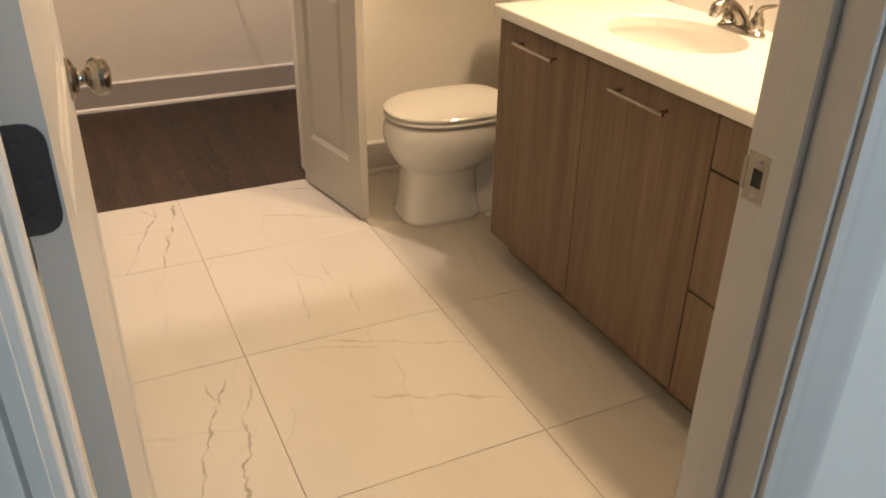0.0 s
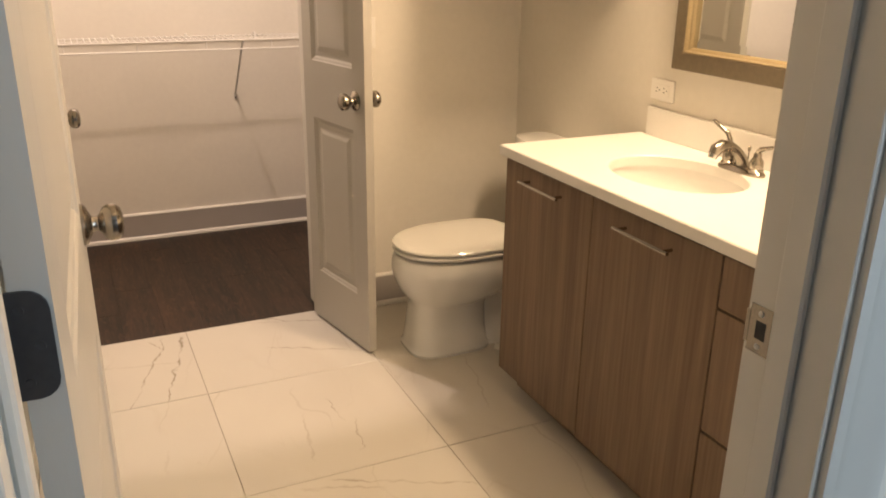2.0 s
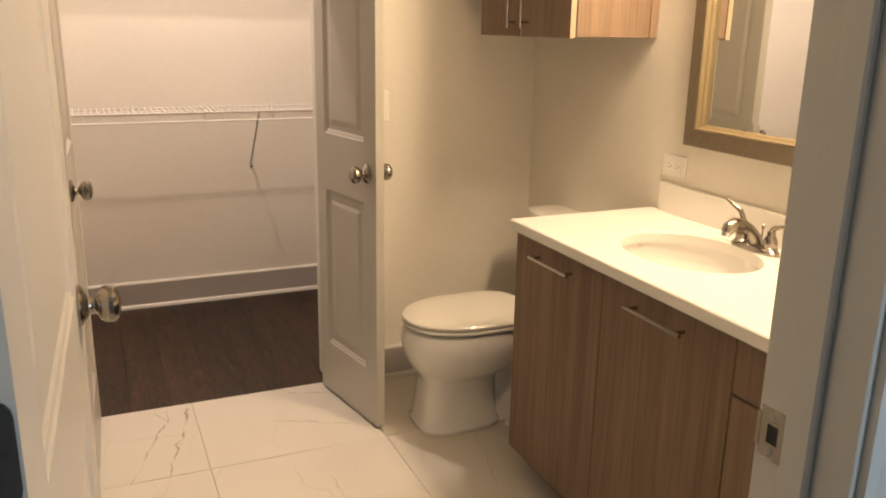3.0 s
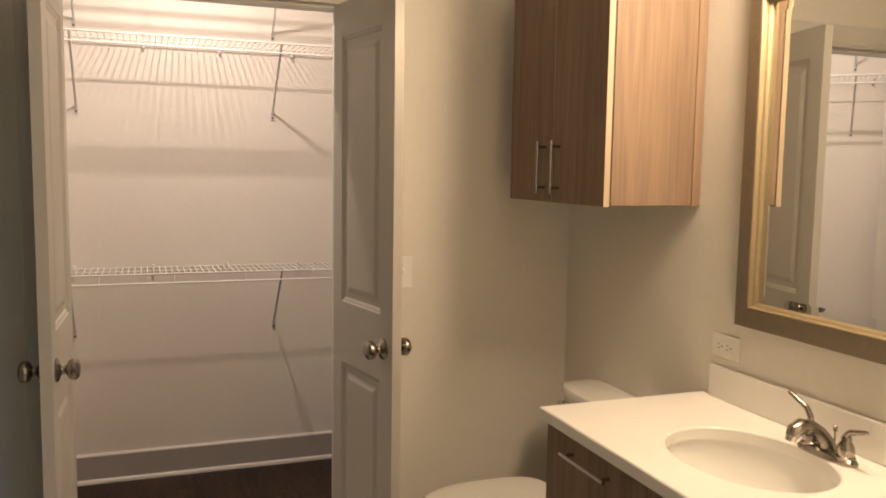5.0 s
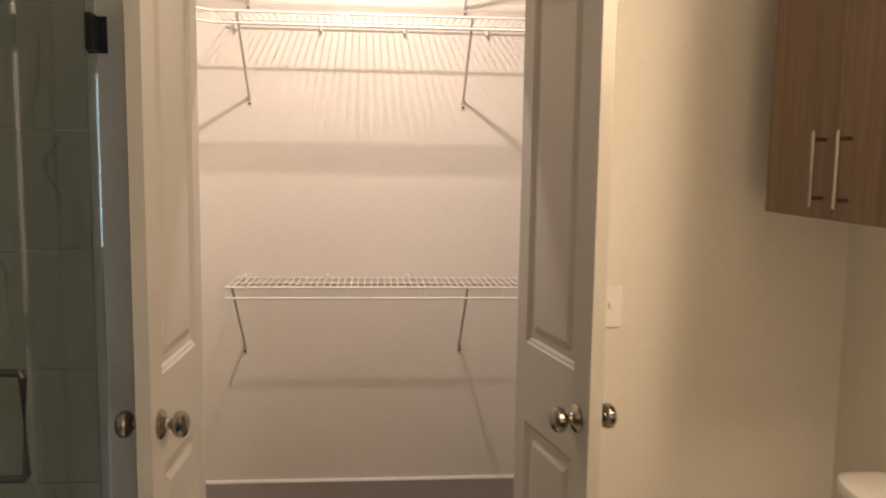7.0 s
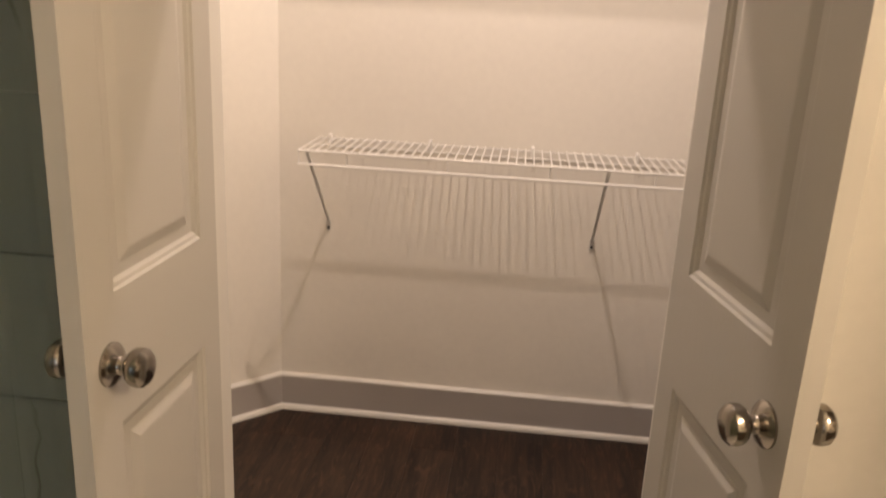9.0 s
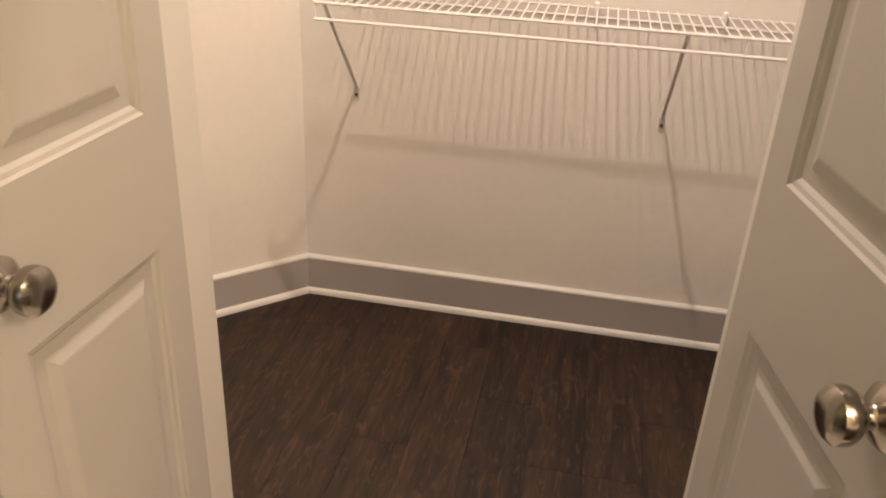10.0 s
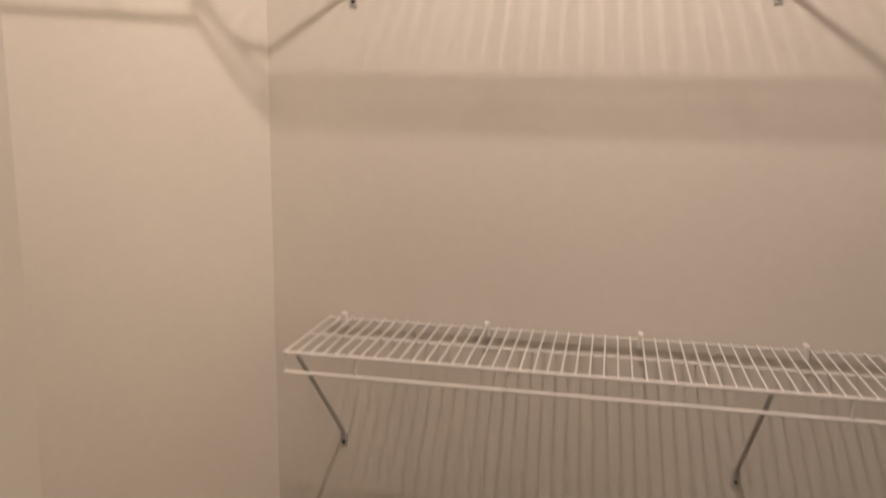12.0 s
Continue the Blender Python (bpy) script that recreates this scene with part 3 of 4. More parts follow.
def door_leaf(width, height, thick, panels):
    """A moulded two-panel leaf: hinge edge at x = 0, y from 0 to thick, z from 0. panels: (x0, x1, z0, z1)."""
    bm = bmesh.new()
    xs = sorted({0.0, width, *(v for p in panels for v in p[:2])})
    zs = sorted({0.0, height, *(v for p in panels for v in p[2:])})
    rings = ((0.0, 0.0), (0.004, 0.0035), (0.010, 0.005), (0.016, 0.009), (0.034, 0.009), (0.052, 0.0035), (0.056, 0.003))
    for side in (0, 1):
        y0, way = (0.0, 1) if side == 0 else (thick, -1)
        grid = {}

        def vert(x, y, z):
            key = (round(x, 5), round(y, 5), round(z, 5))
            if key not in grid:
                grid[key] = bm.verts.new((x, y, z))
            return grid[key]

        for a, b in zip(xs, xs[1:]):
            for c, d in zip(zs, zs[1:]):
                if any(p[0] <= a and b <= p[1] and p[2] <= c and d <= p[3] for p in panels):
                    continue
                bm.faces.new((vert(a, y0, c), vert(b, y0, c), vert(b, y0, d), vert(a, y0, d)))
        for p in panels:
            prev = None
            for inset, deep in rings:
                y = y0 + way * deep
                ring = [vert(p[0] + inset, y, p[2] + inset), vert(p[1] - inset, y, p[2] + inset), vert(p[1] - inset, y, p[3] - inset), vert(p[0] + inset, y, p[3] - inset)]
                if prev:
                    for i in range(4):
                        j = (i + 1) % 4
                        bm.faces.new((prev[i], prev[j], ring[j], ring[i]))
                prev = ring
            bm.faces.new(prev)
    corners = [(0, 0), (width, 0), (width, height), (0, height)]
    for (xa, za), (xb, zb) in zip(corners, corners[1:] + corners[:1]):
        bm.faces.new([bm.verts.new(v) for v in ((xa, 0, za), (xb, 0, zb), (xb, thick, zb), (xa, thick, za))])
    bmesh.ops.remove_doubles(bm, verts=bm.verts, dist=1e-4)
    bmesh.ops.recalc_face_normals(bm, faces=bm.faces)
    sharp = [e for e in bm.edges if len(e.link_faces) == 2 and e.calc_face_angle(0) > 1.2]
    bmesh.ops.bevel(bm, geom=sharp, offset=0.0018, segments=2, profile=0.5, affect="EDGES")
    return bm


KNOB = [(0.0, 0.0), (0.033, 0.0), (0.033, 0.004), (0.029, 0.008), (0.020, 0.012), (0.0135, 0.015), (0.0115, 0.019), (0.012, 0.024), (0.017, 0.028),
        (0.0245, 0.032), (0.0285, 0.038), (0.0295, 0.045), (0.0285, 0.052), (0.0225, 0.0582), (0.0125, 0.0612), (0.0, 0.0622)]


def make_door(name, width, height, thick, stile, zs, pin, turn, flip, label, hinge_mat, knob_z, hinges, backset=0.062, shift=0.0, latch=True, lead=0.0):
    """pin: hinge corner on the side to which the leaf swings; turn: degrees; flip: leaf runs to -x when closed."""
    d = tagged(new(name), label, "door", kind="structure")
    s = -1 if flip else 1
    d.matrix_world = pose(pin[0], pin[1], 0.012, 0, 0, turn)
    bm = door_leaf(width - lead, height, thick, [(stile - lead, width - stile - lead, zs[0], zs[1]), (stile - lead, width - stile - lead, zs[2], zs[3])])
    bmesh.ops.translate(bm, vec=(lead, 0, 0), verts=bm.verts)
    if flip:
        bmesh.ops.scale(bm, vec=(-1, 1, 1), verts=bm.verts)
        bmesh.ops.reverse_faces(bm, faces=bm.faces)
    bmesh.ops.translate(bm, vec=(0, shift, 0), verts=bm.verts)
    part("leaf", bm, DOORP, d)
    kx = s * (width - backset)
    for m in (pose(kx, shift, knob_z - 0.012, 90, 0, 0), pose(kx, shift + thick, knob_z - 0.012, -90, 0, 0)):
        part("door_knob", lathe(KNOB, m, 36), NICKEL, d, "satin nickel egg-shaped knob on a round rose", True)
    if latch:
        mid = shift + thick / 2
        part("latch_plate", boxes((width - 0.001, width + 0.001, mid - 0.012, mid + 0.012, knob_z - 0.04, knob_z + 0.016), bevel=0.0004), NICKEL, d)
        part("latch_bolt", boxes((width, width + 0.009, mid - 0.006, mid + 0.006, knob_z - 0.021, knob_z - 0.005), bevel=0.002), NICKEL, d)
    for hz in hinges:
        h = bmesh.new()
        ky = -0.005 if shift == 0 else 0.005
        tube(h, [(-s * 0.002, ky, hz - 0.045), (-s * 0.002, ky, hz + 0.045)], 0.0065, 12)
        if lead:
            box(h, min(0.0, s * (lead + 0.001)), max(0.0, s * (lead + 0.001)), ky - 0.002, ky + 0.008, hz - 0.045, hz + 0.045)
        part("hinge_knuckle", h, hinge_mat, d, smoothed=True)
    return d


ENTRY_W = 0.765
entry = make_door("door_1", ENTRY_W, 2.025, 0.029, 0.115, (0.215, 0.83, 1.02, 1.915), (EJ0 + 0.003, SOUTH + 0.004), 88, False,
                  "open off-white two-panel entry door with nickel knob", BLACK, 1.0, (0.25, 1.112, 1.80), shift=-0.0355)
closet_w = (CJ1 - CJ0) / 2 + 0.006
PIN = 3.144
door_right = make_door("door_2", closet_w, 2.025, 0.031, 0.083, (0.205, 0.820, 1.029, 1.915), (CJ1 - 0.004, PIN), 101.0, True,
                       "open off-white two-panel closet door with nickel knobs", NICKEL, 0.936, (0.25, 1.05, 1.80), latch=False, lead=0.016)
door_left = make_door("door_3", closet_w, 2.025, 0.031, 0.083, (0.205, 0.820, 1.027, 1.915), (CJ0 + 0.011, PIN), -92.0, False,
                      "open off-white two-panel closet door beside the shower", NICKEL, 0.936, (0.25, 1.05, 1.80), latch=False, lead=0.016)


def hinge_leaf(parent, m, mat):
    """A round-cornered hinge leaf that lies on the local xz plane, 2 mm thick."""
    bm = bmesh.new()
    r, w, h = 0.016, 0.031, 0.0445
    out = [(-w * 0.0, -h), (w - r, -h)]
    out += [(w - r + r * math.sin(a), -h + r - r * math.cos(a)) for a in (0.4, 0.8, 1.2, 1.57)]
    out += [(w - r + r * math.cos(a), h - r + r * math.sin(a)) for a in (0.0, 0.4, 0.8, 1.2, 1.57)]
    out += [(0.0, h)]
    lo = [bm.verts.new(m @ Vector((x, 0, z))) for x, z in out]
    hi = [bm.verts.new(m @ Vector((x, -0.0022, z))) for x, z in out]
    bm.faces.new(lo)
    bm.faces.new(list(reversed(hi)))
    for i in range(len(out)):
        j = (i + 1) % len(out)
        bm.faces.new((lo[i], lo[j], hi[j], hi[i]))
    bmesh.ops.recalc_face_normals(bm, faces=bm.faces)
    leaf = part("hinge_leaf", bm, mat, parent)
    for x, z in ((0.010, 0.030), (0.021, 0.0), (0.010, -0.030)):
        part("screw", lathe([(0.0038, 0.0), (0.0036, 0.0008), (0.001, 0.0004), (0, 0.0004)], m @ pose(x, -0.0022, z, 90, 0, 0), 12), mat, leaf)
    return leaf


for hz in (0.25, 1.112, 1.80):
    hinge_leaf(entry, pose(-0.0005, -0.002, hz, 0, 0, -90) , BLACK)
    hinge_leaf(entry_frame, pose(EJ0 + 0.0005, SOUTH, hz + 0.012, 0, 0, -90) @ Matrix.Diagonal((1, -1, 1, 1)), BLACK)

# ---------------- baseboards ----------------


def baseboard(name, a, b, inward, label):
    """A grey board with a top bead and a quarter-round shoe, both coloured paler as lit, between a and b; inward: unit
    vector into the room.
    """
    ob = thing(name, label, "baseboard", kind="structure")
    a, b, n = Vector((*a, 0)), Vector((*b, 0)), Vector((*inward, 0))

    def sweep(outline, mat, nm):
        bm = bmesh.new()
        ends = [[bm.verts.new(p + n * d + Vector((0, 0, z))) for d, z in outline] for p in (a, b)]
        k = len(outline)
        for i in range(k):
            j = (i + 1) % k
            bm.faces.new((ends[0][i], ends[0][j], ends[1][j], ends[1][i]))
        bm.faces.new(ends[0])
        bm.faces.new(list(reversed(ends[1])))
        bmesh.ops.recalc_face_normals(bm, faces=bm.faces)
        part(nm, bm, mat, ob, smoothed=True)

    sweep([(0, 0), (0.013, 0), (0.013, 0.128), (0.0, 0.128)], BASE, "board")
    # the light that bead and shoe catch is put into their paler colour
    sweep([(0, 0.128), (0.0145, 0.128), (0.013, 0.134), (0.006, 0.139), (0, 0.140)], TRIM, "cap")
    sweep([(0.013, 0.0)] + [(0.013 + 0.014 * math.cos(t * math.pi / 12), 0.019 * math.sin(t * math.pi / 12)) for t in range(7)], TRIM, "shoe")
    return ob


baseboard("baseboard_1", (CORNER, BACK), (EAST, BACK), (0, -1), "grey baseboard, shoe coloured as lit, along the closet rear")
baseboard("baseboard_2", (CORNER - 1.15, BACK - 1.15), (CORNER, BACK), (0.7071, -0.7071), "grey baseboard, shoe coloured as lit, beside the closet")
baseboard("baseboard_3", (CJ1 + 0.09, NORTH), (EAST, NORTH), (0, -1), "grey baseboard behind the toilet")
baseboard("baseboard_4", (EAST, 2.29), (EAST, NORTH), (-1, 0), "grey baseboard under the toilet tank")
baseboard("baseboard_5", (EJ1 + 0.09, SOUTH - THICK), (3.2, SOUTH - THICK), (0, -1), "grey baseboard outside the bathroom")

# ---------------- vanity ----------------
VF, VY1, VY0 = 1.332, 2.277, 0.749      # face of the doors, far end, near end


def bar_handle(parent, a, b, stand, way, mat=NICKEL):
    """A square bar pull from a to b on two posts; way: unit vector out of the face."""
    a, b, w = Vector(a), Vector(b), Vector(way)
    along = (b - a).normalized()
    h = bmesh.new()
    tube(h, [a + w * stand - along * 0.018, b + w * stand + along * 0.018], 0.0048, 8)
    for p in (a, b):
        tube(h, [p - w * 0.001, p + w * stand], 0.0045, 8)
    return part("handle", h, mat, parent, "slim satin nickel bar handle", True)


van = thing("vanity_cabinet", "grey-brown wood-grain vanity base with flat doors and drawers", "vanity", (1.55, 1.58, 0))
van.location = (0, 0, 0)
part("body", boxes((VF + 0.022, EAST - 0.002, VY0, VY0 + 0.018, 0.10, 0.826), (VF + 0.022, EAST - 0.002, VY0 + 0.018, VY1 - 0.018, 0.10, 0.118),
                   (EAST - 0.012, EAST - 0.002, VY0 + 0.018, VY1 - 0.018, 0.118, 0.826), (VF + 0.022, VF + 0.04, VY0 + 0.018, VY1 - 0.018, 0.118, 0.826)), INSIDE, van)
part("side_panel", boxes((VF + 0.003, EAST - 0.002, VY1 - 0.018, VY1, 0.10, 0.826), bevel=0.001), LAMINATE, van)
part("toe_kick", boxes((VF + 0.075, VF + 0.09, VY0, VY1 - 0.003, 0.0, 0.10), (VF + 0.09, EAST - 0.002, VY1 - 0.02, VY1 - 0.003, 0.0, 0.10)), LAMINATE, van, "shadowed recessed toe kick")
for y0, y1, h0, h1 in ((1.813, VY1, 2.135, 1.962), (1.333, 1.810, 1.665, 1.492)):
    dr = part("door", boxes((VF, VF + 0.019, y0, y1 - 0.001, 0.088, 0.814), bevel=0.0012), LAMINATE, van)
    bar_handle(dr, (VF, h0, 0.772), (VF, h1, 0.772), 0.028, (-1, 0, 0))
for z0, z1 in ((0.695, 0.814), (0.389, 0.689), (0.088, 0.383)):
    dr = part("drawer_front", boxes((VF, VF + 0.019, VY0 + 0.02, 1.329, z0, z1), bevel=0.0012), LAMINATE, van)
part("filler", boxes((VF + 0.003, VF + 0.02, VY0, VY0 + 0.017, 0.088, 0.814)), LAMINATE, van)

# countertop with an oval cut-out
CX, CY, SX, SY = 1.587, 1.795, 0.163, 0.212
X0, X1, Y0, Y1, ZB, ZT = 1.310, EAST - 0.001, 0.747, 2.285, 0.827, 0.858


def counter_mesh():
    bm = bmesh.new()
    n = 64
    out, inn = [], []
    for i in range(n):
        a = 2 * math.pi * i / n
        c, s = math.cos(a), math.sin(a)
        inn.append((CX + SX * c, CY + SY * s))
        k = min((X1 - CX) / c if c > 1e-6 else (X0 - CX) / c if c < -1e-6 else 9, (Y1 - CY) / s if s > 1e-6 else (Y0 - CY) / s if s < -1e-6 else 9)
        out.append((CX + k * c, CY + k * s))
    # the corners replace the nearest points of the outer ring
    for cx, cy in ((X0, Y0), (X0, Y1), (X1, Y0), (X1, Y1)):
        j = min(range(n), key=lambda i: (out[i][0] - cx) ** 2 + (out[i][1] - cy) ** 2)
        out[j] = (cx, cy)
    r = 0.003
    rings = []
    for pts, z, grow in ((inn, ZB, 0), (inn, ZT - r, 0), (inn, ZT, r), (out, ZT, -r), (out, ZT - r, 0), (out, ZB, 0)):
        ring = []
        for x, y in pts:
            if pts is inn:
                d = Vector((x - CX, y - CY)).normalized() * grow
                ring.append(bm.verts.new((x + d.x, y + d.y, z)))
            else:
                ring.append(bm.verts.new((min(max(x, X0 - grow), X1 + grow), min(max(y, Y0 - grow), Y1 + grow), z)))
        rings.append(ring)
    for a, b in zip(rings, rings[1:] + rings[:1]):
        for i in range(n):
            j = (i + 1) % n
            bm.faces.new((a[i], a[j], b[j], b[i]))
    bmesh.ops.recalc_face_normals(bm, faces=bm.faces)
    return bm


top = tagged(mesh("countertop", counter_mesh(), QUARTZ, True), "white quartz countertop with oval sink opening on the vanity", "countertop")
tagged(mesh("backsplash", boxes((EAST - 0.013, EAST - 0.001, 0.747, 2.246, 0.8585, 0.950), bevel=0.0015), QUARTZ), "low white quartz backsplash on the countertop", "backsplash")


def sink_mesh():
    rows = [(r, z - 0.009) for r, z in [(1.06, 0.836), (1.03, 0.8355), (1.03, 0.822), (1.02, 0.79), (0.96, 0.755), (0.82, 0.722), (0.55, 0.705), (0.2, 0.700), (0.11, 0.698),
            (0.2, 0.688), (0.56, 0.693), (0.84, 0.708), (1.0, 0.745), (1.06, 0.79), (1.10, 0.82), (1.10, 0.836)]]
    bm = bmesh.new()
    n = 56
    rings = [[bm.verts.new((CX + SX * f * math.cos(2 * math.pi * i / n), CY + SY * f * math.sin(2 * math.pi * i / n), z - 0.001)) for i in range(n)] for f, z in rows]
    for a, b in zip(rings, rings[1:] + rings[:1]):
        for i in range(n):
            j = (i + 1) % n
            bm.faces.new((a[i], a[j], b[j], b[i]))
    bmesh.ops.recalc_face_normals(bm, faces=bm.faces)
    return bm


sink = thing("sink", "white porcelain oval undermount sink basin", "sink")
part("basin", sink_mesh(), PORCELAIN, sink, smoothed=True)
part("drain", lathe([(0.0, 0.694), (0.022, 0.694), (0.022, 0.7005), (0.017, 0.703), (0.006, 0.701), (0.0, 0.702)], pose(CX, CY, -0.009), 28), NICKEL, sink, "nickel drain stopper", True)

# centreset faucet
FX, FY = 1.766, 1.742
fau = thing("faucet", "satin nickel two-handle centerset faucet on the countertop", "faucet", (FX, FY, ZT))
fau.location = (0, 0, 0)
part("base_plate", loft([(ZT, FX, FY, 0.027, 0.024, 0.080, 3.0), (ZT + 0.006, FX, FY, 0.027, 0.024, 0.080, 3.0), (ZT + 0.014, FX, FY, 0.022, 0.020, 0.074, 2.6),
                         (ZT + 0.018, FX, FY, 0.012, 0.012, 0.06, 2.2)]), NICKEL, fau, smoothed=True)
sp = bmesh.new()
tube(sp, [(FX + 0.004, FY, ZT + 0.012), (FX - 0.006, FY, ZT + 0.036), (FX - 0.026, FY, ZT + 0.058), (FX - 0.052, FY, ZT + 0.074), (FX - 0.080, FY, ZT + 0.078),
          (FX - 0.099, FY, ZT + 0.068), (FX - 0.106, FY, ZT + 0.056)], [0.021, 0.0165, 0.0145, 0.0145, 0.017, 0.0175, 0.0145], 20)
part("spout", sp, NICKEL, fau, smoothed=True)
part("aerator", lathe([(0, -0.006), (0.0115, -0.006), (0.0125, 0.004), (0.012, 0.008), (0, 0.008)], pose(FX - 0.108, FY, ZT + 0.052, 0, 20, 0), 18), CHROME, fau, smoothed=True)
for s in (-1, 1):
    hy = FY + s * 0.051
    hub = part("handle_hub", lathe([(0, 0.01), (0.021, 0.01), (0.0215, 0.016), (0.0175, 0.02), (0.019, 0.026), (0.0175, 0.04), (0.012, 0.049), (0.0105, 0.052), (0.011, 0.058), (0.008, 0.064), (0, 0.066)],
                                   pose(FX, hy, ZT), 24), NICKEL, fau, smoothed=True)
    lv = bmesh.new()
    rise = 0.03 if s > 0 else 0.006
    tube(lv, [(FX, hy, ZT + 0.058), (FX - 0.001, hy + s * 0.004, ZT + 0.064 + rise * 0.45), (FX - 0.003, hy + s * 0.013, ZT + 0.070 + rise * 0.8), (FX - 0.007, hy + s * 0.036, ZT + 0.076 + rise),
              (FX - 0.010, hy + s * 0.058, ZT + 0.081 + rise * 1.25), (FX - 0.011, hy + s * 0.064, ZT + 0.083 + rise * 1.3)], [0.0075, 0.0075, 0.0068, 0.0055, 0.005, 0.003], 12)
    part("lever", lv, NICKEL, hub, smoothed=True)
rod = bmesh.new()
tube(rod, [(FX + 0.02, FY, ZT + 0.012), (FX + 0.02, FY, ZT + 0.055), (FX + 0.02, FY, ZT + 0.056), (FX + 0.02, FY, ZT + 0.066), (FX + 0.02, FY, ZT + 0.069)], [0.002, 0.002, 0.0045, 0.005, 0.002], 12)
part("lift_rod", rod, NICKEL, fau, smoothed=True)

# ---------------- mirror ----------------
MY0, MY1, MZ0, MZ1 = 1.37, 2.135, 1.086, 2.0
mir = thing("mirror", "framed wall mirror with brushed champagne frame and gold lip", "mirror")


def frame_ring(outline, y0, y1, z0, z1):
    """Sweeps an outline of (inset, proud) round a rectangle on the east wall."""
    bm = bmesh.new()
    rings = [[bm.verts.new((EAST - d, y, z)) for y, z in ((y0 + w, z0 + w), (y1 - w, z0 + w), (y1 - w, z1 - w), (y0 + w, z1 - w))] for w, d in outline]
    for a, b in zip(rings, rings[1:] + rings[:1]):
        for i in range(4):
            j = (i + 1) % 4
            bm.faces.new((a[i], a[j], b[j], b[i]))
    bmesh.ops.recalc_face_normals(bm, faces=bm.faces)
    return bm


part("frame", frame_ring([(0, 0.002), (0, 0.026), (0.002, 0.029), (0.050, 0.034), (0.053, 0.032), (0.053, 0.002)], MY0, MY1, MZ0, MZ1), FRAME, mir)
part("gold_lip", frame_ring([(0.0535, 0.003), (0.0535, 0.033), (0.056, 0.0345), (0.058, 0.030), (0.060, 0.022), (0.064, 0.019), (0.068, 0.012), (0.068, 0.003)], MY0, MY1, MZ0, MZ1), GOLD, mir)
part("bevel", frame_ring([(0.067, 0.006), (0.067, 0.0096), (0.092, 0.0105), (0.092, 0.006)], MY0, MY1, MZ0, MZ1), MIRROR, mir, "bevelled glass border")
part("glass", boxes((EAST - 0.0102, EAST - 0.004, MY0 + 0.091, MY1 - 0.091, MZ0 + 0.091, MZ1 - 0.091)), MIRROR, mir)

# ---------------- outlet and switch ----------------
out = thing("wall_outlet", "white duplex wall outlet above the backsplash", "outlet")
part("plate", boxes((EAST - 0.0065, EAST - 0.0005, 2.136, 2.248, 0.975, 1.043), bevel=0.002), PLASTIC, out)
part("receptacle", boxes((EAST - 0.0085, EAST - 0.0065, 2.156, 2.228, 0.991, 1.027), bevel=0.0012), PLASTIC, out)
for yc in (2.174, 2.210):
    for dy, dz, w, h in ((0.006, 0.006, 0.007, 0.002), (0.006, -0.006, 0.009, 0.002), (-0.007, 0.0, 0.004, 0.004)):
        part("slot", boxes((EAST - 0.0088, EAST - 0.0084, yc + dy - w / 2, yc + dy + w / 2, 1.009 + dz - h / 2, 1.009 + dz + h / 2)), SLOT, out)
swi = thing("light_switch", "white wall switch plate beside the closet door", "switch")
part("plate", boxes((1.140, 1.209, NORTH - 0.0085, NORTH - 0.0005, 1.068, 1.182), bevel=0.002), PLASTIC, swi)
part("toggle", boxes((1.173, 1.183, NORTH - 0.016, NORTH - 0.006, 1.122, 1.138), bevel=0.002), PLASTIC, swi)
part("slot", boxes((1.172, 1.184, NORTH - 0.0068, NORTH - 0.0064, 1.112, 1.139)), SLOT, swi)
for z in (1.095, 1.155):
    part("screw", lathe([(0, 0.0), (0.003, 0.0), (0.0026, 0.001), (0, 0.0012)], pose(1.178, NORTH - 0.0064, z, 90, 0, 0), 10), PLASTIC, swi)

# ---------------- wall cabinet over the toilet ----------------
cab = thing("wall_cabinet", "grey-brown wood-grain two-door cabinet hung above the toilet", "cabinet")
C0, C1, CZ0, CZ1, CF = 2.344, 2.966, 1.400, 2.16, 1.523
for nm, b in (("side_panel", (CF + 0.024, EAST - 0.001, C0, C0 + 0.018, CZ0, CZ1)), ("side_panel", (CF + 0.024, EAST - 0.001, C1 - 0.018, C1, CZ0, CZ1)),
              ("bottom_panel", (CF + 0.024, EAST - 0.001, C0 + 0.018, C1 - 0.018, CZ0, CZ0 + 0.018)), ("top_panel", (CF + 0.024, EAST - 0.001, C0 + 0.018, C1 - 0.018, CZ1 - 0.018, CZ1)),
              ("back_panel", (EAST - 0.008, EAST - 0.001, C0 + 0.018, C1 - 0.018, CZ0 + 0.018, CZ1 - 0.018))):
    part(nm, boxes(b, bevel=0.0006), LAMINATE, cab)
part("scribe_strip", boxes((EAST - 0.030, EAST - 0.001, C0 - 0.004, C0 - 0.0003, CZ0 - 0.002, CZ1)), LAMINATE, cab, "slim strip between cabinet and wall")
# black sheet stands in for the shade between doors and carcass
part("gasket", boxes((CF + 0.0195, CF + 0.0239, C0 + 0.003, C1 - 0.003, CZ0 + 0.003, CZ1 - 0.003)), SLOT, cab, "black sheet for the shade behind the doors")
ym = (C0 + C1) / 2
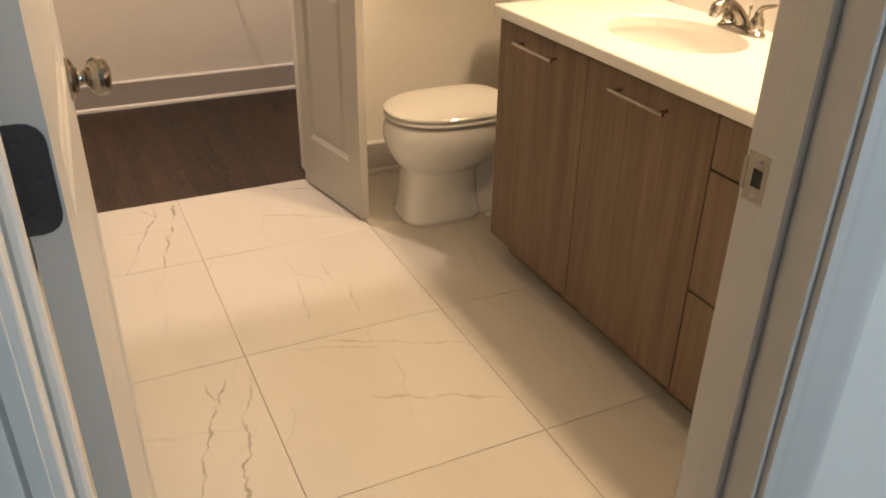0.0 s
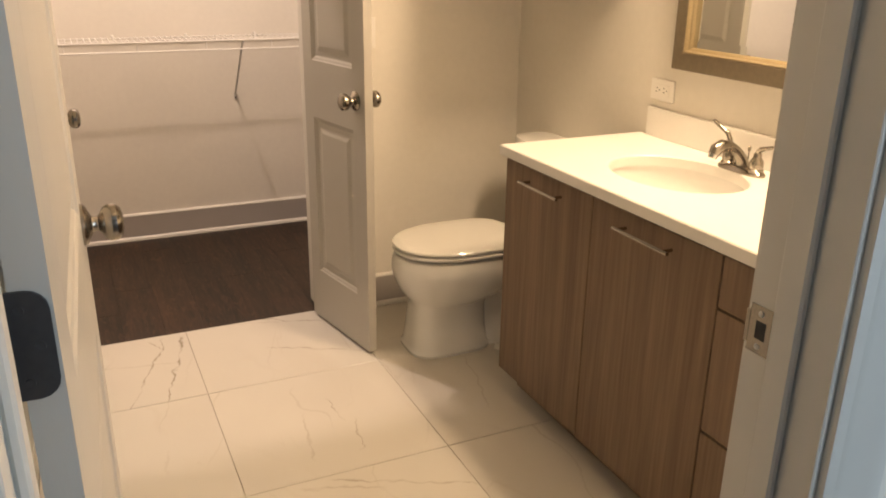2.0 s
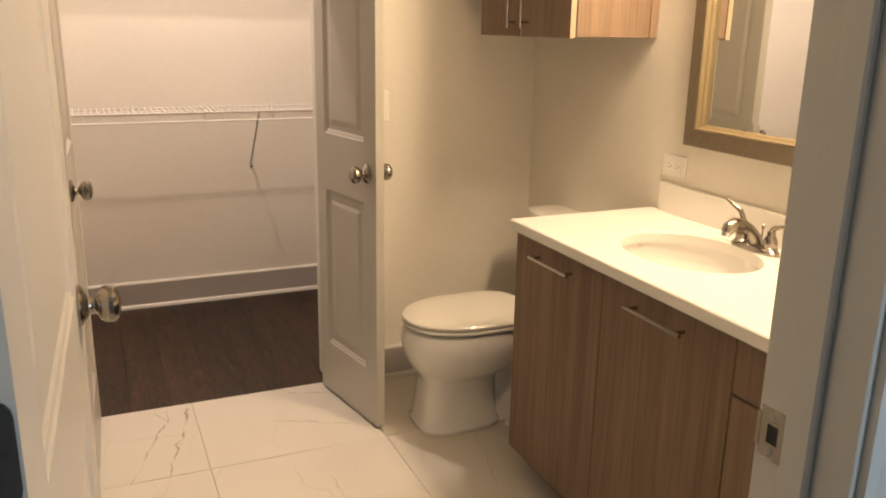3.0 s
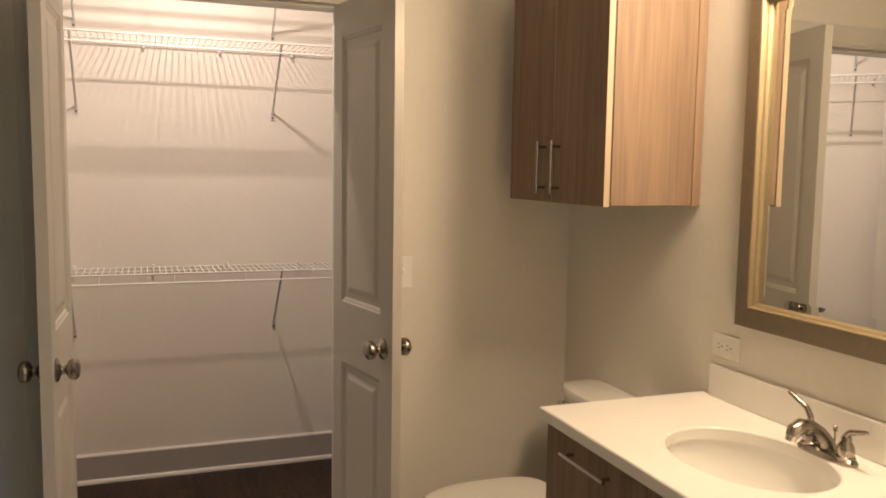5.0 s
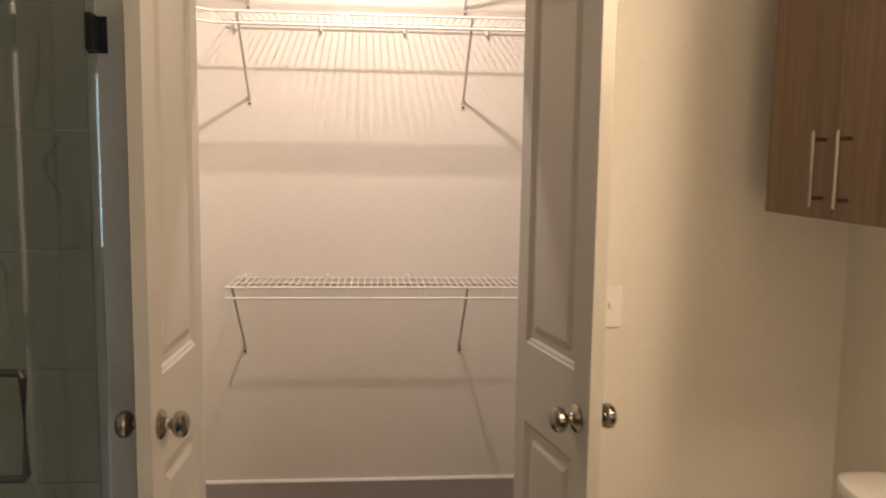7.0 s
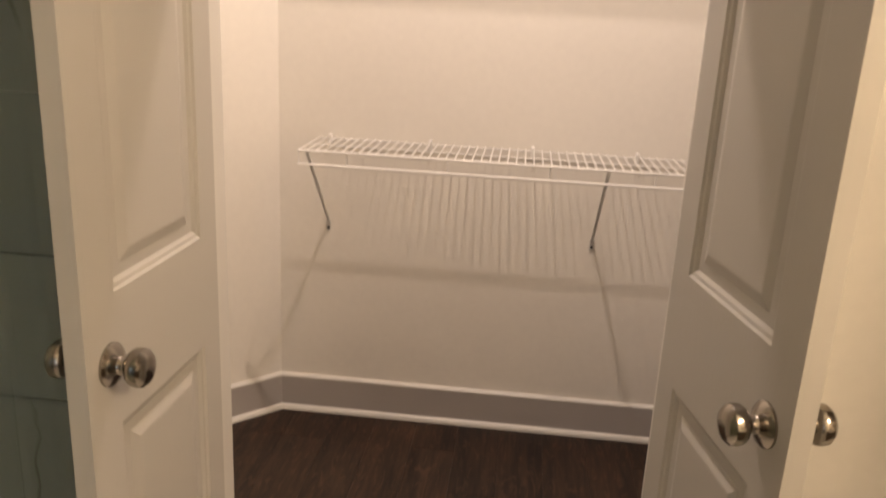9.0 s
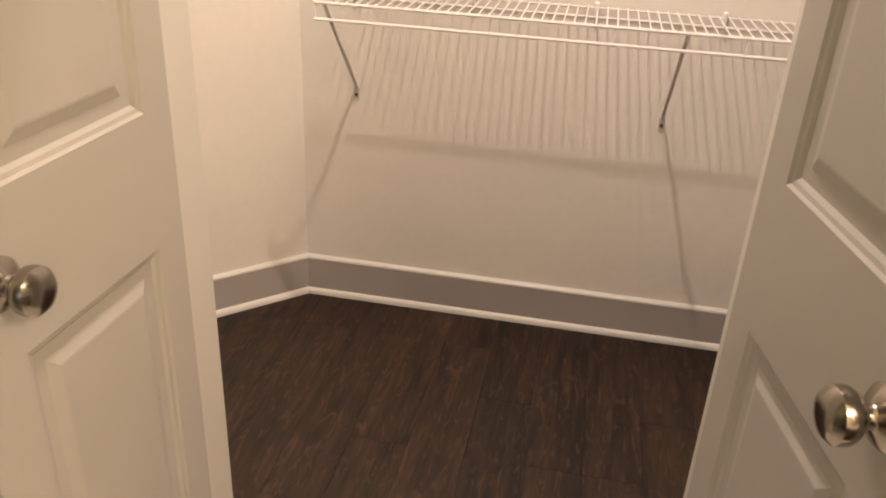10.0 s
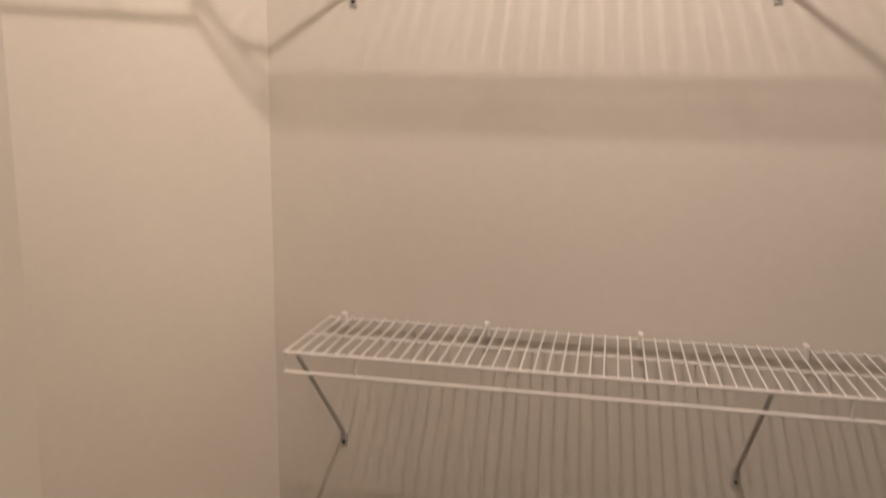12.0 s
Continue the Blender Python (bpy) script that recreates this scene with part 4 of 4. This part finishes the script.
for y0, y1, hy in ((C0, ym - 0.0015, ym - 0.045), (ym + 0.0015, C1, ym + 0.05)):
    dr = part("door", boxes((CF + 0.001, CF + 0.019, y0 + 0.001, y1 - 0.001, CZ0 - 0.004, CZ1), bevel=0.0008), LAMINATE, cab)
    part("edge_band", boxes((CF + 0.0005, CF + 0.0188, y0, y0 + 0.0009, CZ0 - 0.004, CZ1)), EDGEBAND, dr)
    bar_handle(dr, (CF + 0.001, hy, 1.442), (CF + 0.001, hy, 1.57), 0.03, (-1, 0, 0))

# ---------------- toilet ----------------
TY = 2.675
toi = thing("toilet", "white two-piece porcelain toilet with closed lid and elongated bowl", "toilet", (1.45, TY, 0))
toi.location = (0, 0, 0)
part("bowl", loft([(0.0, 1.315, TY, 0.160, 0.158, 0.122, 3.6), (0.012, 1.315, TY, 0.162, 0.160, 0.124, 3.6), (0.026, 1.315, TY, 0.154, 0.152, 0.117, 3.4), (0.09, 1.315, TY, 0.147, 0.145, 0.110, 3.2),
                   (0.17, 1.318, TY, 0.142, 0.14, 0.108, 3.0), (0.196, 1.32, TY, 0.146, 0.15, 0.112, 2.6), (0.214, 1.335, TY, 0.175, 0.18, 0.132, 2.3), (0.24, 1.355, TY, 0.215, 0.22, 0.153, 2.15),
                   (0.275, 1.362, TY, 0.240, 0.25, 0.170, 2.1), (0.305, 1.362, TY, 0.250, 0.27, 0.180, 2.1), (0.332, 1.361, TY, 0.253, 0.275, 0.184, 2.1), (0.354, 1.36, TY, 0.250, 0.28, 0.182, 2.1), (0.370, 1.36, TY, 0.246, 0.28, 0.178, 2.1), (0.378, 1.36, TY, 0.243, 0.28, 0.176, 2.1), (0.381, 1.36, TY, 0.238, 0.27, 0.172, 2.1), (0.3815, 1.36, TY, 0.21, 0.25, 0.15, 2.1)], 56), PORCELAIN, toi, smoothed=True)
part("trapway", loft([(0.0, 1.58, TY, 0.16, 0.13, 0.095, 3), (0.02, 1.58, TY, 0.155, 0.13, 0.09, 3), (0.12, 1.57, TY, 0.15, 0.13, 0.075, 2.6), (0.24, 1.58, TY, 0.15, 0.15, 0.08, 2.6), (0.34, 1.62, TY, 0.17, 0.16, 0.11, 3),
                      (0.386, 1.66, TY, 0.15, 0.16, 0.15, 4)], 40), PORCELAIN, toi, smoothed=True)
SQ = (2.15, 4.0)
part("seat", loft([(0.382, 1.362, TY, 0.205, 0.2, 0.148, SQ), (0.390, 1.362, TY, 0.210, 0.21, 0.152, SQ), (0.3905, 1.362, TY, 0.236, 0.225, 0.170, SQ), (0.394, 1.362, TY, 0.245, 0.23, 0.178, SQ), (0.400, 1.362, TY, 0.249, 0.232, 0.182, SQ),
                   (0.404, 1.362, TY, 0.248, 0.232, 0.181, SQ), (0.4065, 1.362, TY, 0.243, 0.23, 0.177, SQ), (0.407, 1.362, TY, 0.21, 0.2, 0.15, SQ)], 56), SEATPL, toi, smoothed=True)
part("lid", loft([(0.4075, 1.362, TY, 0.215, 0.215, 0.155, SQ), (0.4105, 1.362, TY, 0.226, 0.222, 0.163, SQ), (0.411, 1.362, TY, 0.240, 0.232, 0.174, SQ), (0.415, 1.362, TY, 0.248, 0.235, 0.181, SQ), (0.422, 1.362, TY, 0.249, 0.235, 0.182, SQ), (0.427, 1.362, TY, 0.243, 0.232, 0.177, SQ),
                  (0.430, 1.362, TY, 0.21, 0.21, 0.15, SQ), (0.432, 1.362, TY, 0.12, 0.12, 0.09, 2.1)], 56), SEATPL, toi, smoothed=True)
part("tank", loft([(0.387, 1.745, TY, 0.050, 0.095, 0.16, (2.8, 8)), (0.41, 1.742, TY, 0.058, 0.1, 0.17, (2.8, 8)), (0.56, 1.74, TY, 0.064, 0.103, 0.178, (2.8, 8)), (0.718, 1.738, TY, 0.068, 0.105, 0.182, (2.8, 8))], 56), PORCELAIN, toi, smoothed=True)
part("tank_lid", loft([(0.719, 1.738, TY, 0.073, 0.105, 0.188, (2.8, 8)), (0.723, 1.738, TY, 0.078, 0.107, 0.193, (2.8, 8)), (0.740, 1.738, TY, 0.078, 0.107, 0.193, (2.8, 8)), (0.748, 1.738, TY, 0.073, 0.104, 0.188, (2.8, 8)),
                       (0.751, 1.738, TY, 0.055, 0.09, 0.16, (2.8, 6))], 56), PORCELAIN, toi, smoothed=True)
lev = bmesh.new()
tube(lev, [(1.685, TY + 0.105, 0.692), (1.655, TY + 0.105, 0.692)], 0.013, 14)
tube(lev, [(1.652, TY + 0.12, 0.694), (1.646, TY + 0.085, 0.692), (1.642, TY + 0.045, 0.688)], [0.009, 0.008, 0.009], 12)
part("flush_lever", lev, CHROME, toi, "chrome flush lever", True)
for s in (-1, 1):
    part("hinge_cap", lathe([(0, 0), (0.017, 0.0), (0.017, 0.012), (0.013, 0.018), (0, 0.019)], pose(1.59, TY + s * 0.075, 0.405), 18), SEATPL, toi, smoothed=True)
    part("bolt_cap", lathe([(0, 0), (0.016, 0.0), (0.015, 0.01), (0.009, 0.018), (0, 0.02)], pose(1.48, TY + s * 0.125, 0.0), 16), SEATPL, toi, smoothed=True)

# ---------------- closet wire shelves ----------------


def wire_shelf(x0, x1, z, depth, brackets, label, group, drop=0.042, middle=0.135):
    """A vinyl-coated wire shelf on the rear wall with a doubled front lip and diagonal steel braces."""
    sh = thing("wire_shelf", label, "shelf", group=group)
    yb, yf = BACK - 0.012, BACK - depth
    for nm, y, zz, r in (("back_rod", yb, z - 0.004, 0.003), ("middle_rod", BACK - middle, z - 0.005, 0.003), ("front_rod", yf, z, 0.0042), ("lip_rod", yf + 0.002, z - drop, 0.0042)):
        b = bmesh.new()
        tube(b, [(x0, y, zz), (x1, y, zz)], r, 8)
        part(nm, b, WIRE, sh, smoothed=True)
    b = bmesh.new()
    n = int((x1 - x0) / 0.0262)
    for i in range(n + 1):
        x = x0 + 0.004 + i * (x1 - x0 - 0.008) / n
        tube(b, [(x, yb, z + 0.001), (x, yf, z + 0.002)], 0.0017, 6)
    tagged(part("wire_mesh", b, WIRE, sh, smoothed=True), kind="stuff")
    for x in [x0 + 0.004, x1 - 0.004] + [x0 + 0.15 + 0.3048 * i for i in range(int((x1 - x0 - 0.15) / 0.3048) + 1)]:
        b = bmesh.new()
        tube(b, [(x, yf, z), (x, yf + 0.002, z - drop)], 0.0024, 6)
        part("lip_tie", b, WIRE, sh)
    for bx in brackets:
        br = bmesh.new()
        tube(br, [(bx, yf + 0.004, z - 0.002), (bx, yf + 0.012, z - 0.012), (bx, BACK - 0.008, z - 0.283), (bx, BACK - 0.004, z - 0.298)], 0.0052, 8)
        box(br, bx - 0.008, bx + 0.008, BACK - 0.004, BACK - 0.0005, z - 0.325, z - 0.29)
        brace = part("brace", br, ZINC, sh, "zinc-grey diagonal brace", True)
        part("screw", lathe([(0, 0), (0.005, 0), (0.004, 0.0025), (0, 0.003)], pose(bx, BACK - 0.004, z - 0.315, 90, 0, 0), 10), SLOT, brace)
    for i in range(int((x1 - x0) / 0.337)):
        x = x0 + 0.034 + i * 0.337
        part("wall_clip", boxes((x - 0.006, x + 0.006, BACK - 0.019, BACK - 0.0005, z - 0.024, z + 0.011), bevel=0.002), WIRE, sh)
    return sh


GR = "wire shelves of the closet"
wire_shelf(-0.026, EAST - 0.004, 1.018, 0.29, (0.002, 0.904, 1.55), "white wire shelf low on the closet rear wall", GR, middle=0.146)
wire_shelf(-0.05, EAST - 0.004, 2.042, 0.29, (0.033, 0.904, 1.55), "white wire shelf high on the closet rear wall", GR)
wire_shelf(-0.05, EAST - 0.004, 2.42, 0.29, (0.033, 0.906, 1.55), "white wire shelf under the closet ceiling", GR)
for z in (2.042, 2.42):
    side = wire_shelf(-1.3, -0.122, z, 0.29, (-0.5, -1.1), "white wire shelf on the slanting closet wall", GR)
    side.matrix_world = pose(CORNER, BACK, 0, 0, 0, 45) @ pose(0, -BACK, 0)

# ---------------- shower ----------------
shower = thing("shower_door", "frameless clear glass shower door with black hinges", "shower door")
glass_pane = part("pane", boxes((SHOWER - 0.005, SHOWER + 0.005, 2.42, NORTH - 0.014, 0.10, 1.98), bevel=0.001), GLASS, shower)
glass_pane.visible_shadow = False
for z in (0.32, 1.81):
    part("hinge", boxes((SHOWER - 0.012, SHOWER + 0.012, NORTH - 0.075, NORTH - 0.004, z - 0.045, z + 0.045), bevel=0.004), BLACK, shower, "black glass hinge")
    part("hinge_plate", boxes((SHOWER - 0.028, SHOWER + 0.028, NORTH - 0.006, NORTH - 0.0005, z - 0.045, z + 0.045), bevel=0.0015), BLACK, shower)
hb = bmesh.new()
for s in (-1, 1):
    tube(hb, [(SHOWER + s * 0.005, 2.49, 0.92), (SHOWER + s * 0.05, 2.49, 0.92), (SHOWER + s * 0.055, 2.49, 0.928), (SHOWER + s * 0.055, 2.49, 1.112), (SHOWER + s * 0.05, 2.49, 1.12), (SHOWER + s * 0.005, 2.49, 1.12)], 0.008, 12)
part("handle", hb, BLACK, shower, "black bar handle", True)
fixed = thing("shower_screen", "fixed clear glass shower panel", "shower screen")
fixed_pane = part("pane", boxes((SHOWER - 0.005, SHOWER + 0.005, SOUTH + 0.01, 2.415, 0.10, 1.98), bevel=0.001), GLASS, fixed)
fixed_pane.visible_shadow = False
structure("shower_curb", boxes((SHOWER - 0.05, SHOWER + 0.05, SOUTH, NORTH, 0.0, 0.098), bevel=0.003), SHTILE, "marble-look shower curb", "curb")

# ---------------- lamps that light the place ----------------
vl = thing("vanity_light", "three-globe vanity light above the mirror", "wall lamp")
part("back_plate", boxes((EAST - 0.022, EAST - 0.001, BULBS[0] - 0.1, BULBS[-1] + 0.1, BULB_Z + 0.12, BULB_Z + 0.22), bevel=0.004), NICKEL, vl)
for ly in BULBS:
    b = bmesh.new()
    tube(b, [(EAST - 0.02, ly, BULB_Z + 0.17), (BULB_X + 0.03, ly, BULB_Z + 0.17), (BULB_X + 0.008, ly, BULB_Z + 0.16), (BULB_X, ly, BULB_Z + 0.14), (BULB_X, ly, BULB_Z + 0.095)], 0.008, 10)
    part("arm", b, NICKEL, vl, smoothed=True)
    part("shade", lathe([(0.02, 0.045), (0.045, 0.04), (0.052, 0.0), (0.054, -0.03), (0.052, -0.03), (0.048, 0.0), (0.04, 0.036), (0.02, 0.041)], pose(BULB_X, ly, BULB_Z + 0.05), 24), FROST, vl, "frosted lit glass shade", True)
cl = thing("ceiling_light", "small round closet ceiling light", "ceiling lamp")
part("base", lathe([(0, 0.0), (0.09, 0.0), (0.09, -0.015), (0.08, -0.02), (0, -0.02)], pose(0.50, 3.67, CEIL - 0.0005), 32), PLASTIC, cl, smoothed=True)
win = thing("window_1", "daylit window of the room outside", "window", kind="structure")
part("window_pane", boxes((1.2, 2.4, -1.78, -1.77, 0.7, 2.2)), PANE, win)
part("window_frame", boxes((1.2, 2.4, -1.76, -1.7, 0.7, 0.74), (1.2, 2.4, -1.76, -1.7, 2.16, 2.2), (1.2, 1.24, -1.76, -1.7, 0.74, 2.16), (2.36, 2.4, -1.76, -1.7, 0.74, 2.16)), TRIM, win)
win2 = thing("window_2", "small daylit window of the room outside", "window", kind="structure")
part("window_pane", boxes((-0.549, -0.201, -1.785, -1.772, 1.351, 1.949)), DAY, win2)
part("window_frame", boxes((-0.549, -0.201, -1.765, -1.71, 1.351, 1.375), (-0.549, -0.201, -1.765, -1.71, 1.925, 1.949), (-0.549, -0.525, -1.765, -1.71, 1.375, 1.925), (-0.225, -0.201, -1.765, -1.71, 1.375, 1.925)), TRIM, win2)

# ---------------- tiles and planks ----------------


def slab(w, d, h, r):
    """A slab with chamfered upper edges; origin at the centre of its top."""
    bm = bmesh.new()
    rows = [(0.0, -h), (0.0, -r), (r, 0.0)]
    rings = [[bm.verts.new((sx * (w / 2 - i), sy * (d / 2 - i), z)) for sx, sy in ((-1, -1), (1, -1), (1, 1), (-1, 1))] for i, z in rows]
    for a, b in zip(rings, rings[1:]):
        for k in range(4):
            j = (k + 1) % 4
            bm.faces.new((a[k], a[j], b[j], b[k]))
    bm.faces.new(rings[-1])
    bm.faces.new(list(reversed(rings[0])))
    return bm


def piece_mesh(name, bm, mat):
    me = bpy.data.meshes.new(name)
    bm.to_mesh(me)
    bm.free()
    me.materials.append(mat)
    return me


def lay(name, parent, mat, x0, x1, y0, y1, gap, cache, h=0.009, z=0.0, r=0.0008):
    key = (name, mat.name, round(x1 - x0, 4), round(y1 - y0, 4))
    if key not in cache:
        cache[key] = piece_mesh(name, slab(x1 - x0 - gap, y1 - y0 - gap, h, r), mat)
    ob = new(name, cache[key])
    ob.location = ((x0 + x1) / 2, (y0 + y1) / 2, z)
    ob.parent = parent
    return ob


cache = {}
xs = [-0.10] + [0.414 + 0.614 * k for k in (0, 1, 2)] + [EAST]
xs[0] = SHOWER + 0.05
xs = [x for x in xs if x < EAST - 0.02] + [EAST]
ys = [SOUTH - 0.06, 0.806, 1.415, 2.030, 2.634, SEAM]
FACES = {(0, 2): TILE_PAIR, (0, 4): TILE_PAIR, (1, 3): TILE_FORK, (1, 2): TILE_STREAK, (1, 4): TILE_STREAK}
for (i, (a, b)), (k, (c, d)) in itertools.product(enumerate(zip(xs, xs[1:])), enumerate(zip(ys, ys[1:]))):
    lay("tile", floor, FACES.get((i, k), TILE), a, b, c, d, 0.0024, cache)
rnd = random.Random(4)
px = [0.045 + 0.15 * k for k in range(-9, 13)]
for a, b in zip(px, px[1:]):
    a, b = a, min(b, EAST)
    if b - a < 0.01:
        continue
    y = SEAM - rnd.choice((0.2, 0.45, 0.7, 0.95))
    while y < BACK:
        c, d = max(y, SEAM), min(y + 1.22, BACK)
        if d - c > 0.03:
            lay("plank", closet_floor, PLANK, a, b, c, d, 0.0004, cache, z=-0.0005, r=0.0004)
        y += 1.22
# shower wall tiles
wt = thing("shower_tiling", "marble-look wall tiles inside the shower", "tiling", kind="structure")
tz = [0.05 + 0.305 * k for k in range(8)]
for z0, z1 in zip(tz, tz[1:]):
    for a, b in ((WESTEND + 0.012, -0.56), (-0.56, SHOWER - 0.03)):
        key = ("n", round(b - a, 3))
        if key not in cache:
            cache[key] = piece_mesh("tile", slab(b - a - 0.003, z1 - z0 - 0.003, 0.009, 0.0008), SHTILE)
        ob = new("tile", cache[key])
        ob.matrix_world = pose((a + b) / 2, NORTH - 0.010, (z0 + z1) / 2, 90, 0, 0)
        ob.parent = wt
    for c, d in ((SOUTH, 1.33), (1.33, 1.93), (1.93, 2.53), (2.53, NORTH - 0.01)):
        key = ("w", round(d - c, 3))
        if key not in cache:
            cache[key] = piece_mesh("tile", slab(z1 - z0 - 0.003, d - c - 0.003, 0.009, 0.0008), SHTILE)
        ob = new("tile", cache[key])
        ob.matrix_world = pose(WESTEND + 0.010, (c + d) / 2, (z0 + z1) / 2, 0, 90, 0)
        ob.parent = wt
